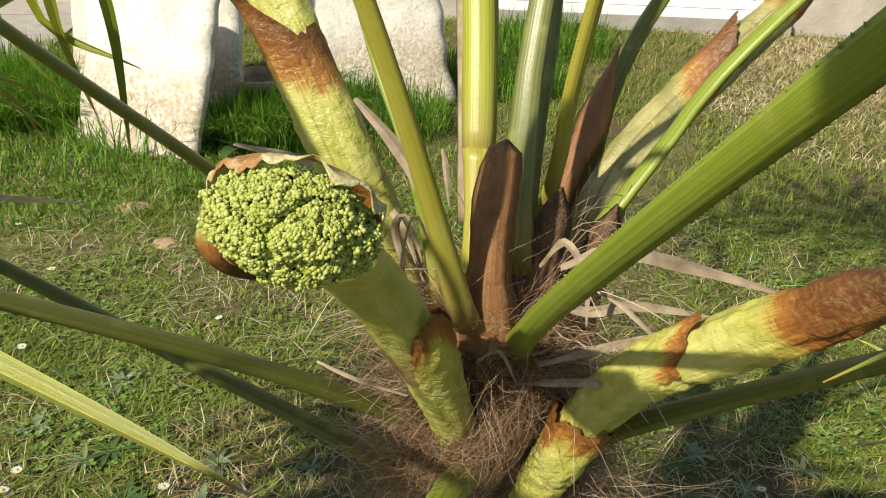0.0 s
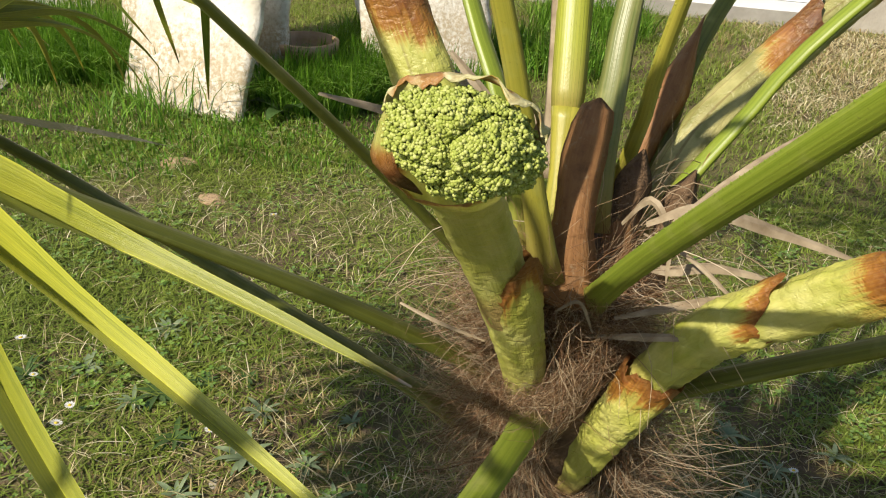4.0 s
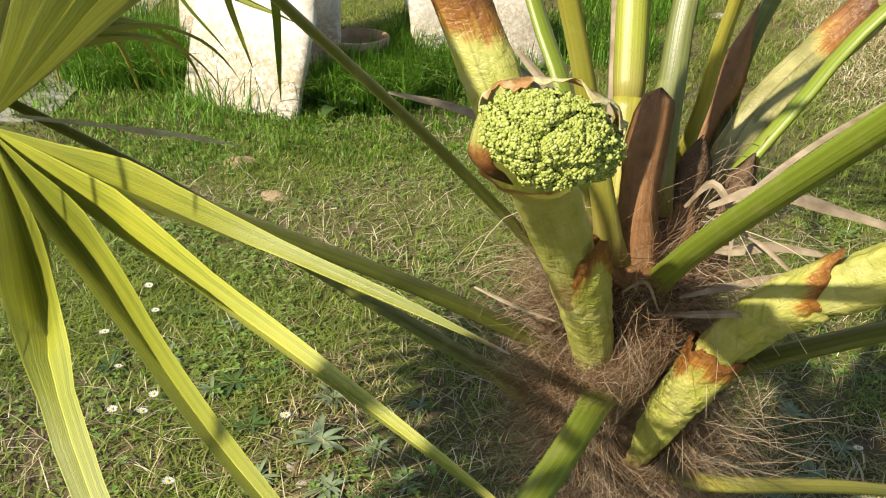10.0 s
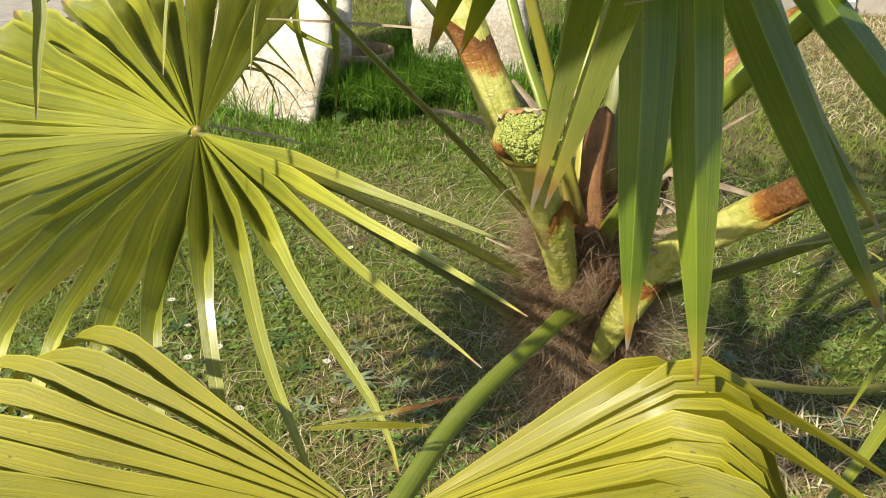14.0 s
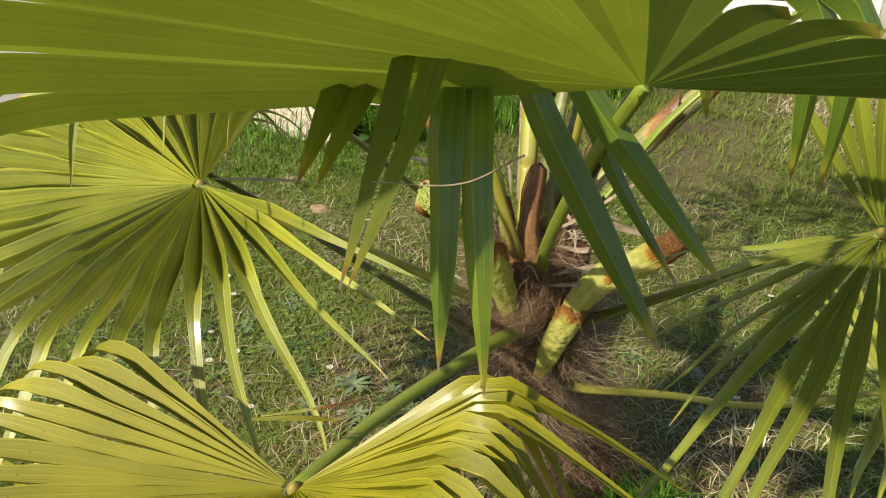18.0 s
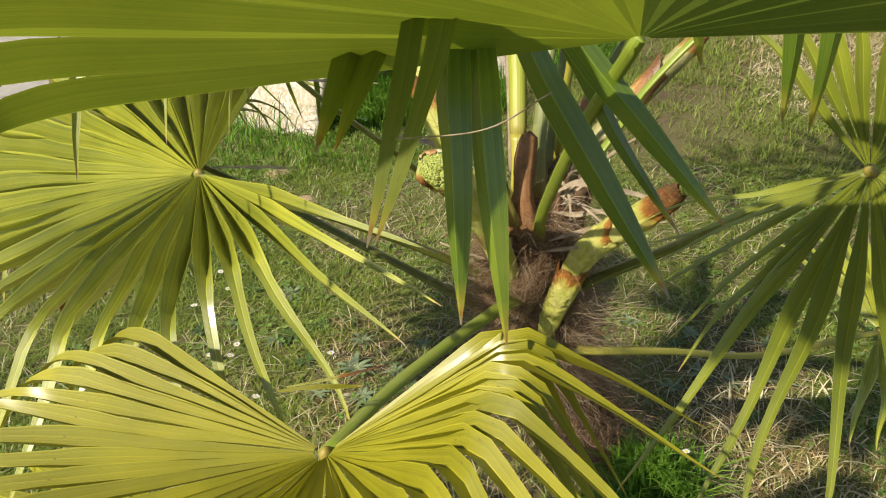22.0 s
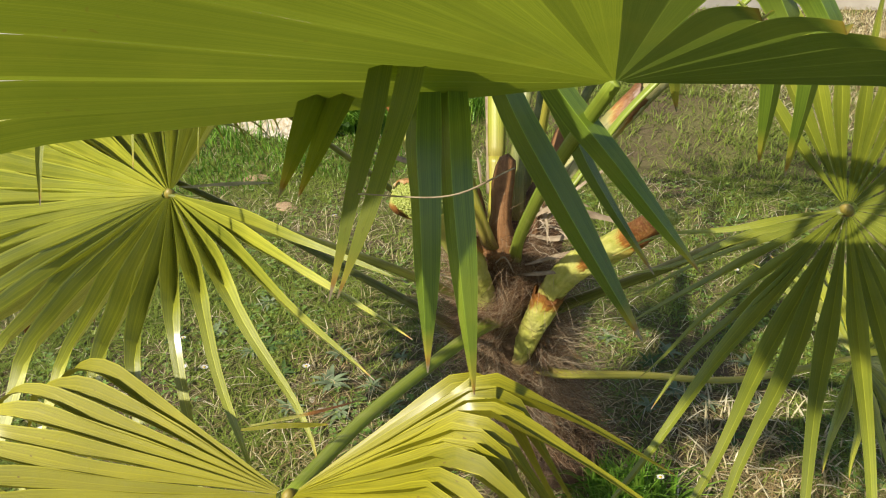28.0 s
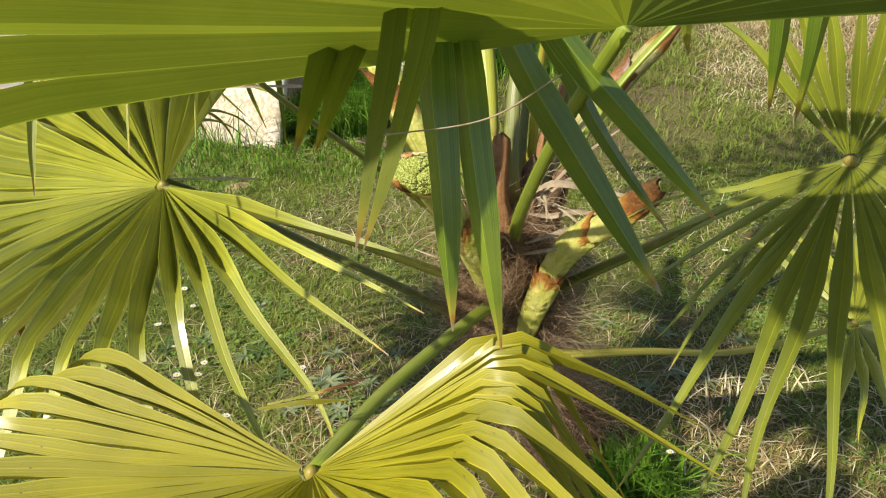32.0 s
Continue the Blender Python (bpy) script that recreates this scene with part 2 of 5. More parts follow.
def plain_material(name, c0, c1, scale, rough=0.8, bump_at=None, bump_by=(0.4, 0.003), through_light=0.0, per="none"):
    k = Nodes(name)
    p = k.place()
    n = k.noise(p, scale, 5.0)
    n2 = k.noise(p, scale * 0.17, 3.0)
    col = k.mix(k.ramp(n, (0.3, 0.0), (0.7, 1.0)), c0, c1)
    col = k.mix(k.math("MULTIPLY", n2, 0.45), col, tuple(a * 0.6 for a in c0))
    if per == "island":
        r = k.add("NewGeometry").outputs["Random Per Island"]
        col = k.mix(r, col, c1)
    h = k.noise(p, bump_at or scale * 2, 5.0)
    return k.finish(col, rough, k.bump(h, *bump_by), through_light, col, spec=0.3)


def sheath_material():
    k = Nodes("brown_sheath")
    uv = k.uv()
    st = k.noise(k.scaled(uv, (45.0, 3.0, 1.0)), 1.0, 4.0)
    st2 = k.noise(k.place(), 55.0, 5.0, 0.65)
    worn = k.noise(k.place(), 150.0, 4.0)
    col = k.mix(k.ramp(st, (0.30, 0.0), (0.70, 1.0)), (0.26, 0.125, 0.052), (0.35, 0.18, 0.075))
    col = k.mix(k.ramp(st2, (0.34, 0.6), (0.48, 0.0)), col, (0.12, 0.055, 0.024))
    col = k.mix(k.ramp(st2, (0.55, 0.0), (0.75, 0.6)), col, (0.40, 0.26, 0.15))
    col = k.mix(k.ramp(worn, (0.62, 0.0), (0.74, 0.5)), col, (0.42, 0.33, 0.22))
    h = k.math("ADD", k.math("MULTIPLY", st, 0.5), k.math("MULTIPLY", st2, 0.6))
    return k.finish(col, 0.6, k.bump(h, 0.6, 0.003), 0.22, col, spec=0.35)


SHEATH = sheath_material()
FIBRE_CORE = plain_material("fibre_core", (0.085, 0.050, 0.028), (0.22, 0.14, 0.082), 60, 0.95, 220, (0.9, 0.006))
DRY = plain_material("dry_leaf", (0.24, 0.18, 0.115), (0.50, 0.41, 0.29), 60, 0.6, 200, (0.3, 0.001), 0.12)


def strands_material(name, *cols):
    k = Nodes(name)
    r = k.add("NewGeometry").outputs["Random Per Island"]
    n = len(cols)
    col = k.ramp(r, *[((i + 0.5) / n, c) for i, c in enumerate(cols)])
    return k.finish(col, 0.62, None, 0.12, col, spec=0.3)


FIBRE = strands_material("fibre_strands", (0.10, 0.046, 0.022), (0.21, 0.115, 0.058), (0.33, 0.215, 0.125), (0.15, 0.075, 0.036), (0.46, 0.34, 0.22))
STRAW_FIBRE = strands_material("pale_fibre", (0.34, 0.25, 0.16), (0.52, 0.42, 0.29), (0.24, 0.15, 0.085), (0.62, 0.53, 0.40))
FLOWER = strands_material("flower_buds", (0.28, 0.33, 0.06), (0.42, 0.47, 0.11), (0.52, 0.55, 0.20), (0.35, 0.41, 0.08))
STRAW = strands_material("straw", (0.44, 0.37, 0.20), (0.62, 0.55, 0.34), (0.34, 0.28, 0.14), (0.70, 0.64, 0.45))


def grass_material(name, greens, straws, start, dry_spots=()):
    """Blades coloured one by one; patches turn to straw, most of all round the spots given (x, y, radius, amount)."""
    k = Nodes(name)
    r = k.add("NewGeometry").outputs["Random Per Island"]
    p = k.place()
    patch = k.noise(p, 3.2, 4.0)
    small = k.noise(p, 13.0, 3.0)
    g = k.ramp(r, *[((i + 0.5) / len(greens), c) for i, c in enumerate(greens)])
    g = k.mix(k.ramp(small, (0.40, 0.0), (0.62, 0.55)), g, tuple(0.55 * c for c in greens[0]))
    r2 = k.math("FRACT", k.math("MULTIPLY", r, 37.0))
    age = k.math("ADD", k.math("MULTIPLY", patch, 1.2), k.math("MULTIPLY", r2, 0.75))
    age = k.math("ADD", age, k.math("MULTIPLY", small, 0.5))
    x, y, _ = k.split(p)
    for cx, cy, rad, amount in dry_spots:
        dx, dy = k.math("SUBTRACT", x, cx), k.math("SUBTRACT", y, cy)
        d = k.math("SQRT", k.math("ADD", k.math("MULTIPLY", dx, dx), k.math("MULTIPLY", dy, dy)))
        age = k.math("ADD", age, k.ramp(k.math("DIVIDE", d, rad), (0.2, amount), (1.0, 0.0)))
    dry = k.ramp(k.math("DIVIDE", age, 3.0), (start / 3, 0.0), ((start + 0.12) / 3, 1.0))
    r3 = k.math("FRACT", k.math("MULTIPLY", r, 91.0))
    s = k.ramp(r3, *[((i + 0.5) / len(straws), c) for i, c in enumerate(straws)])
    col = k.mix(dry, g, s)
    return k.finish(col, 0.5, None, 0.25, col, spec=0.35)


STRAWS = ((0.50, 0.41, 0.20), (0.26, 0.17, 0.08), (0.38, 0.29, 0.13), (0.60, 0.52, 0.30), (0.18, 0.12, 0.055))
LAWN = grass_material("lawn_grass", ((0.14, 0.205, 0.024), (0.20, 0.275, 0.036), (0.29, 0.345, 0.070), (0.165, 0.235, 0.028), (0.235, 0.30, 0.050)), STRAWS, 1.69,
                      ((-0.1, 0.75, 0.95, 0.50), (1.9, 4.7, 2.2, 1.0), (0.8, 0.6, 0.6, 0.5), (0.6, 1.1, 0.5, 0.3)))
TALL = grass_material("tall_grass", ((0.09, 0.22, 0.015), (0.16, 0.33, 0.025), (0.24, 0.40, 0.05)), STRAWS, 1.95)


def soil_material():
    k = Nodes("soil")
    p = k.place()
    a = k.noise(p, 2.4, 5.0)
    b = k.noise(p, 46.0, 6.0, 0.65)
    c = k.noise(p, 260.0, 3.0)
    soil = k.mix(k.ramp(b, (0.3, 0.0), (0.7, 1.0)), (0.05, 0.035, 0.022), (0.17, 0.125, 0.08))
    thatch = k.mix(k.ramp(c, (0.35, 0.0), (0.65, 1.0)), (0.06, 0.085, 0.018), (0.24, 0.21, 0.085))
    col = k.mix(k.ramp(k.math("ADD", k.math("MULTIPLY", a, 0.6), k.math("MULTIPLY", b, 0.4)), (0.42, 0.0), (0.58, 1.0)), thatch, soil)
    return k.finish(col, 0.95, k.bump(k.math("ADD", b, k.math("MULTIPLY", c, 0.3)), 0.8, 0.012), spec=0.2)


SOIL = soil_material()
def stone_material():
    k = Nodes("pale_stone")
    p = k.place()
    a = k.noise(p, 7.0, 6.0, 0.6)
    c = k.noise(p, 60.0, 5.0, 0.65)
    z = k.split(p)[2]
    col = k.mix(k.ramp(a, (0.34, 0.0), (0.58, 1.0)), (0.48, 0.44, 0.36), (0.72, 0.69, 0.63))
    col = k.mix(k.ramp(c, (0.54, 0.0), (0.70, 0.6)), col, (0.33, 0.27, 0.18))
    worn = k.math("SUBTRACT", k.math("ADD", 0.30, k.math("MULTIPLY", a, 0.35)), z)
    col = k.mix(k.math("MULTIPLY", k.ramp(worn, (0.10, 0.0), (0.22, 1.0)), k.ramp(c, (0.36, 0.0), (0.56, 0.85))), col, (0.38, 0.30, 0.19))
    return k.finish(col, 0.92, k.bump(k.math("ADD", a, k.math("MULTIPLY", c, 0.5)), 0.7, 0.011), spec=0.25)


STONE = stone_material()
CONCRETE = plain_material("grey_concrete", (0.30, 0.28, 0.25), (0.42, 0.40, 0.36), 12, 0.9, 60, (0.4, 0.006))
RENDERED = plain_material("house_wall", (0.40, 0.36, 0.30), (0.56, 0.52, 0.45), 6, 0.9, 40, (0.5, 0.01))
WHITE = plain_material("white_paint", (0.74, 0.76, 0.78), (0.82, 0.83, 0.84), 5, 0.45, 30, (0.1, 0.002))
TERRACOTTA = plain_material("terracotta", (0.36, 0.24, 0.13), (0.55, 0.40, 0.25), 22, 0.9, 70, (0.5, 0.006))
WEED = plain_material("weed_leaf", (0.05, 0.10, 0.025), (0.09, 0.155, 0.045), 60, 0.5, 150, (0.3, 0.002), 0.2)
PALE_WEED = plain_material("silvery_weed_leaf", (0.14, 0.20, 0.10), (0.27, 0.33, 0.19), 60, 0.6, 150, (0.3, 0.002), 0.15)
CLOVER = strands_material("clover_leaf", (0.10, 0.19, 0.03), (0.16, 0.27, 0.05), (0.22, 0.30, 0.07), (0.12, 0.20, 0.06))
PETAL = plain_material("daisy_petal", (0.80, 0.80, 0.78), (0.86, 0.86, 0.84), 50, 0.6, 90, (0.1, 0.001), 0.2)
POLLEN = plain_material("daisy_centre", (0.62, 0.45, 0.05), (0.72, 0.55, 0.08), 300, 0.8, 500, (0.6, 0.001))


def glass_material():
    k = Nodes("window_glass")
    return k.finish((0.012, 0.014, 0.017), 0.05, None, spec=0.6)


GLASS = glass_material()


# ---- mesh tools ----
def mesh(name, verts, faces, uvs=None, smooth=True):
    me = bpy.data.meshes.new(name)
    me.from_pydata([tuple(v) for v in verts], [], faces)
    if uvs is not None:
        layer = me.uv_layers.new(name="UVMap")
        idx = np.empty(len(me.loops), dtype=np.int32)
        me.loops.foreach_get("vertex_index", idx)
        layer.data.foreach_set("uv", np.asarray(uvs, dtype=np.float32)[idx].ravel())
    if smooth:
        me.polygons.foreach_set("use_smooth", [True] * len(me.polygons))
    me.update()
    return me


def part(name, geo, material, parent=None, label="", kind=""):
    me = geo if isinstance(geo, bpy.types.Mesh) else mesh(name, *geo)
    me.materials.append(material)
    ob = new(name, me)
    ob.parent = parent
    if parent is not None and parent.name == "palm_tree":
        ob.matrix_parent_inverse = Matrix.Translation(-parent.location)
    return tagged(ob, label, kind=kind)


def thing(name, label, category, at=(0, 0, 0), group="", kind=""):
    ob = new(name)
    ob.empty_display_size = 0.05
    ob.location = at
    return tagged(ob, label, category, group, kind)


def merge(*geos):
    vs, fs, us = [], [], []
    for v, f, u in geos:
        o = len(vs)
        vs += list(v)
        us += list(u)
        fs += [tuple(i + o for i in q) for q in f]
    return vs, fs, us


def spline(pts, n):
    """n points evenly along a Catmull-Rom curve."""
    p = [Vector(q) for q in pts]
    p = [2 * p[0] - p[1]] + p + [2 * p[-1] - p[-2]]
    fine = []
    for i in range(1, len(p) - 2):
        for s in range(12):
            t = s / 12
            fine.append(0.5 * (2 * p[i] + (p[i + 1] - p[i - 1]) * t + (2 * p[i - 1] - 5 * p[i] + 4 * p[i + 1] - p[i + 2]) * t * t
                               + (3 * p[i] - p[i - 1] - 3 * p[i + 1] + p[i + 2]) * t ** 3))
    fine.append(p[-2])
    d = np.concatenate([[0], np.cumsum([(b - a).length for a, b in zip(fine, fine[1:])])])
    arr = np.array([tuple(q) for q in fine])
    at = np.linspace(0, d[-1], n)
    return [Vector(q) for q in np.stack([np.interp(at, d, arr[:, k]) for k in range(3)], 1)]


def curve_at(stops, n):
    x, y = zip(*stops)
    return np.interp(np.linspace(0, 1, n), x, y)


def sweep(pts, width, thick, facing, section, rough=0.0, seed=0, caps=True):
    """A body along pts. section: points (a, b) round it, in half widths and half thicknesses; facing: where b points."""
    rng = random.Random(seed)
    n, m = len(pts), len(section)
    verts, uvs, faces = [], [], []
    up = Vector(facing)
    for i, p in enumerate(pts):
        d = (pts[min(i + 1, n - 1)] - pts[max(i - 1, 0)]).normalized()
        up = (up - d * up.dot(d)).normalized()
        side = d.cross(up)
        for j, (a, b) in enumerate(section):
            w = 1 + rough * (noise.noise(Vector((j * 0.9 + seed * 7.3, i * 0.45, seed))) + 0.5 * noise.noise(Vector((j * 2.1, i * 1.3, seed + 9))))
            verts.append(p + side * (a * width[i] * w) + up * (b * thick[i] * w))
            uvs.append((j / m, i / (n - 1)))
    for i in range(n - 1):
        for j in range(m):
            k = (j + 1) % m
            faces.append((i * m + j, i * m + k, (i + 1) * m + k, (i + 1) * m + j))
    if caps:
        faces.append(tuple(range(m))[::-1])
        faces.append(tuple(range((n - 1) * m, n * m)))
    return verts, faces, uvs


def ring(m, power=1.0):
    out = []
    for j in range(m):
        a = 2 * math.pi * j / m
        c, s = math.cos(a), math.sin(a)
        out.append((math.copysign(abs(c) ** power, c), math.copysign(abs(s) ** power, s)))
    return out


STALK_SECTION = [(-1, 0.15), (-0.55, 0.62), (0, 0.72), (0.55, 0.62), (1, 0.15), (0.8, -0.55), (0, -1), (-0.8, -0.55)]


def stalk(pts, w0, w1, facing, n=26, teeth=0.0, seed=0):
    """A leaf stalk: wide at its foot, flat above and keeled below, with small teeth along both edges."""
    line = spline(pts, n)
    f = np.linspace(0, 1, n)
    width = (w0 + (w1 - w0) * f ** 0.7) / 2 * (1 + 0.55 * np.exp(-f * 16))
    geo = sweep(line, width, width * 0.62, facing, STALK_SECTION, 0.03, seed)
    if teeth:
        rng = random.Random(seed)
        vs, fs, us = [], [], []
        up = Vector(facing)
        dense = spline(pts, 150)
        for i in range(4, 146):
            d = (dense[i + 1] - dense[i - 1]).normalized()
            up2 = (up - d * up.dot(d)).normalized()
            side = d.cross(up2)
            w = float(np.interp(i / 149, f, width))
            for s in (-1, 1):
                if rng.random() < 0.25:
                    continue
                h = teeth * rng.uniform(0.5, 1.1)
                b = dense[i] + side * s * w * 0.94 + up2 * w * 0.1
                o = len(vs)
                vs += [b - d * h * 0.8, b + d * h * 0.8, b + up2 * h * 0.7, b - up2 * h * 0.6, b + side * s * h + d * h * 0.5]
                us += [(0.5, 0.5)] * 5
                fs += [(o, o + 2, o + 4), (o + 2, o + 1, o + 4), (o + 1, o + 3, o + 4), (o + 3, o, o + 4)]
        geo = merge(geo, (vs, fs, us))
    return geo


def leaflet(hub, d, normal, length, step, split, droop, sag_from, kink, kink_at, fold, start, rng, widen=1.0, bend_to=None, wave=1.0, broad=1.0, kink_span=0.11, flat_from=0.0, pinch=0.06, twist=0.0):
    """One pleat of a palm fan: joined to its neighbours up to split, then free, tapering and drooping."""
    n = 20
    d, nm = Vector(d).normalized(), Vector(normal)
    p = Vector(hub) + d * start
    down = Vector((0, 0, -1)) if bend_to is None else Vector(bend_to)
    ds = (length - start) / (n - 1)
    side0 = d.cross(nm).normalized()
    wob, ph = rng.uniform(-1, 1) * 0.010 * wave, rng.uniform(0, 6)
    verts, uvs, faces = [], [], []
    wmax = 2 * split * length * math.tan(step / 2) * widen
    for i in range(n):
        f = i / (n - 1)
        r = start + f * (length - start)
        q = r / length
        if q < split:
            w = 2 * r * math.tan(step / 2)
            w += max(0.0, (q / split - 0.55)) * (wmax - 2 * split * length * math.tan(step / 2))
        else:
            e = (q - split) / (1 - split)
            w = wmax * (1 - 0.40 * min(1.0, e * 2.5)) * max(0.0, 1 - e ** 2.2) + 0.0012
        nn = (nm - d * nm.dot(d)).normalized()
        side = d.cross(nn)
        lift = fold * w * (1.0 if q < split else 1.0 - 0.5 * min(1.0, 2.2 * (q - split) / (1 - split)))
        if flat_from and q > flat_from:
            lift *= max(0.12, 1 - (q - flat_from) / 0.10)
        w *= 1 - pinch * math.exp(-((q - 0.52 - 0.004 * ph) / 0.022) ** 2)
        c = p + side0 * (wob * math.sin(q * 9 + ph) * q)
        ripple = 0.05 * w * math.sin(q * 23 + ph) * wave
        w *= broad
        for a, b in ((-1, 0.0), (-0.5, 0.55), (0, 1.0), (0, 1.0), (0.5, 0.55), (1, 0.0)):
            verts.append(c + side * (a * w / 2) + nn * (b * lift - 0.4 * lift + ripple * a))
            uvs.append((a, q))
        g = droop * max(0.0, (q - sag_from) / (1 - sag_from)) ** 1.3
        nd = (d + down * g * ds * 10).normalized()
        if kink and kink_at <= q < kink_at + kink_span:
            nd = d.copy()
            nd.rotate(Matrix.Rotation(radians(kink) * min(1.0, ds / length / (kink_span - 0.005)), 3, d.cross(down).normalized()))
        turn = d.rotation_difference(nd)
        nm = turn @ nm
        d = nd
        if twist and kink_at <= q < kink_at + kink_span:
            nm = Matrix.Rotation(radians(twist) * min(1.0, ds / length / (kink_span - 0.005)), 3, d) @ nm
        p = p + d * ds
    faces = [(a, a + 1, a + 7, a + 6) for i in range(n - 1) for a in (i * 6, i * 6 + 1, i * 6 + 3, i * 6 + 4)]
    return verts, faces, uvs


def fan(palm, hub, axis, normal, path, mat, stalk_mat, label, widths=(0.028, 0.013), count=36, span=290, length=0.46, split=0.5, droop=0.35,
        sag_from=0.45, cup=0.0, kink=0.0, kink_at=0.5, fold=-0.62, seed=1, teeth=0.0, keep=None, side_short=0.2, lift=0.0, tune=None, facing=None, loose=0.07):
    """A fan leaf: its stalk with the pleats of the blade round the hub. Angles run over span degrees about axis, seen from above its normal."""
    rng = random.Random(seed)
    hub, axis, normal = Vector(hub), Vector(axis).normalized(), Vector(normal).normalized()
    axis = (axis - normal * axis.dot(normal)).normalized()
    left = normal.cross(axis)
    st = part("petiole", stalk([*path, hub], *widths, facing or normal, teeth=teeth, seed=seed), stalk_mat, palm, label)
    knob = [hub + normal * 0.006 * s for s in (-1.2, 0.4, 1.3)]
    part("leaf_hub", sweep(knob, [0.0065, 0.0065, 0.002], [0.008, 0.008, 0.002], axis, ring(10)), HUB, st)
    step = radians(span) / count
    for i in range(count):
        a = (i + 0.5) * step - radians(span) / 2
        deg = math.degrees(a)
        r = [rng.uniform(-1, 1) for _ in range(6)]
        if keep and not keep(deg):
            continue
        a += loose * step * r[0]
        v = dict(length=length * (1 - side_short * (abs(deg) / 150) ** 2) * (1 + 0.05 * r[1]), droop=droop * (1 + 0.35 * r[2]), kink=kink, kink_at=kink_at + 0.015 * r[3],
                 sag_from=sag_from + 0.05 * r[4], split=split + 0.05 * r[5])
        if tune:
            v.update(tune(deg, v, r) or {})
        cup_here = v.get("cup", cup)
        d = axis * math.cos(a) + left * math.sin(a) + normal * (cup_here * abs(math.sin(a)) + lift)
        nrm = normal - left * math.sin(a) * cup_here * 0.8
        part("leaflet", leaflet(hub, d, nrm, v["length"], step, v["split"], v["droop"], v["sag_from"], v["kink"], v["kink_at"], v.get("fold", fold), 0.012, rng,
                                v.get("widen", 1.0), v.get("bend_to"), v.get("wave", 1.0), v.get("broad", 1.0), v.get("kink_span", 0.11), v.get("flat_from", 0.0), v.get("pinch", 0.06), v.get("twist", 0.0)), mat, st)
    return st


# ---- ground ----
def ground_height(x, y):
    return 0.012 * noise.noise(Vector((x * 1.3, y * 1.3, 0.0))) + 0.006 * noise.noise(Vector((x * 6, y * 6, 3.0)))


def make_ground():
    xs = np.concatenate([np.linspace(-400, -8, 8), np.linspace(-6, 6, 121), np.linspace(8, 400, 8)])
    ys = np.concatenate([np.linspace(-400, -8, 8), np.linspace(-5, 8, 131), np.linspace(10, 400, 8)])
    verts = [(x, y, ground_height(x, y)) for y in ys for x in xs]
    w = len(xs)
    faces = [(j * w + i, j * w + i + 1, (j + 1) * w + i + 1, (j + 1) * w + i) for j in range(len(ys) - 1) for i in range(w - 1)]
    ob = part("ground", (verts, faces), SOIL)
    tagged(ob, "dry brown soil and thatch under a worn lawn", "ground", kind="structure")


make_ground()


def blades(name, label, category, spots, heights, width, lean, mat, seed, curl=0.5):
    """Many bent blades of grass in one mesh."""
    rng = np.random.default_rng(seed)
    n = len(spots)
    base = np.column_stack([spots, np.zeros(n)])
    base[:, 2] = [ground_height(x, y) - 0.004 for x, y in spots]
    h = heights
    az = rng.uniform(0, 2 * np.pi, n)
    out = np.column_stack([np.cos(az), np.sin(az), np.zeros(n)])
    across = np.column_stack([-np.sin(az), np.cos(az), np.zeros(n)])
    ln = lean * rng.uniform(0.1, 1.6, n)
    w = width * rng.uniform(0.6, 1.3, n)
    up = np.array([0, 0, 1.0])
    lv = []
    for f, ww in ((0, 0.9), (0.4, 1.0), (0.75, 0.7)):
        c = base + up * (h * (f - curl * 0.25 * ln * f * f))[:, None] + out * (h * ln * (f ** 1.7))[:, None]
        lv += [c - across * (w * ww / 2)[:, None], c + across * (w * ww / 2)[:, None]]
    lv.append(base + up * (h * (1 - curl * 0.45 * ln))[:, None] + out * (h * ln)[:, None])
    verts = np.stack(lv, 1).reshape(-1, 3)
    o = np.arange(n) * 7
    quads = np.concatenate([np.column_stack([o, o + 1, o + 3, o + 2]), np.column_stack([o + 2, o + 3, o + 5, o + 4])])
    tris = np.column_stack([o + 4, o + 5, o + 6])
    me = bpy.data.meshes.new(name)
    me.vertices.add(len(verts))
    me.vertices.foreach_set("co", verts.ravel())
    loops = np.concatenate([quads.ravel(), tris.ravel()]).astype(np.int32)
    me.loops.add(len(loops))
    me.loops.foreach_set("vertex_index", loops)
    starts = np.concatenate([np.arange(len(quads)) * 4, len(quads) * 4 + np.arange(len(tris)) * 3]).astype(np.int32)
    me.polygons.add(len(starts))
    me.polygons.foreach_set("loop_start", starts)
    me.update(calc_edges=True)
    me.validate()
    me.materials.append(mat)
    return tagged(new(name, me), label, category, kind="stuff")


def scatter(n, x0, x1, y0, y1, seed, thin=None):
    rng = np.random.default_rng(seed)
    p = np.column_stack([rng.uniform(x0, x1, n), rng.uniform(y0, y1, n)])
    if thin:
        p = p[np.array([thin(x, y) > r for (x, y), r in zip(p, rng.uniform(0, 1, n))])]
    return p


def bare(x, y):
    """How thickly the lawn stands: thin in worn patches."""
    v = noise.noise(Vector((x * 2.1 + 4, y * 2.1, 7.0))) + 0.6 * noise.noise(Vector((x * 7, y * 7, 1.0))) + 0.4 * noise.noise(Vector((x * 23, y * 23, 2.0)))
    worn = 0.5 * math.exp(-((x - 0.5) ** 2 + (y - 0.85) ** 2) / 0.5)
    return min(1.0, max(0.24, 0.62 - worn + 1.1 * v))


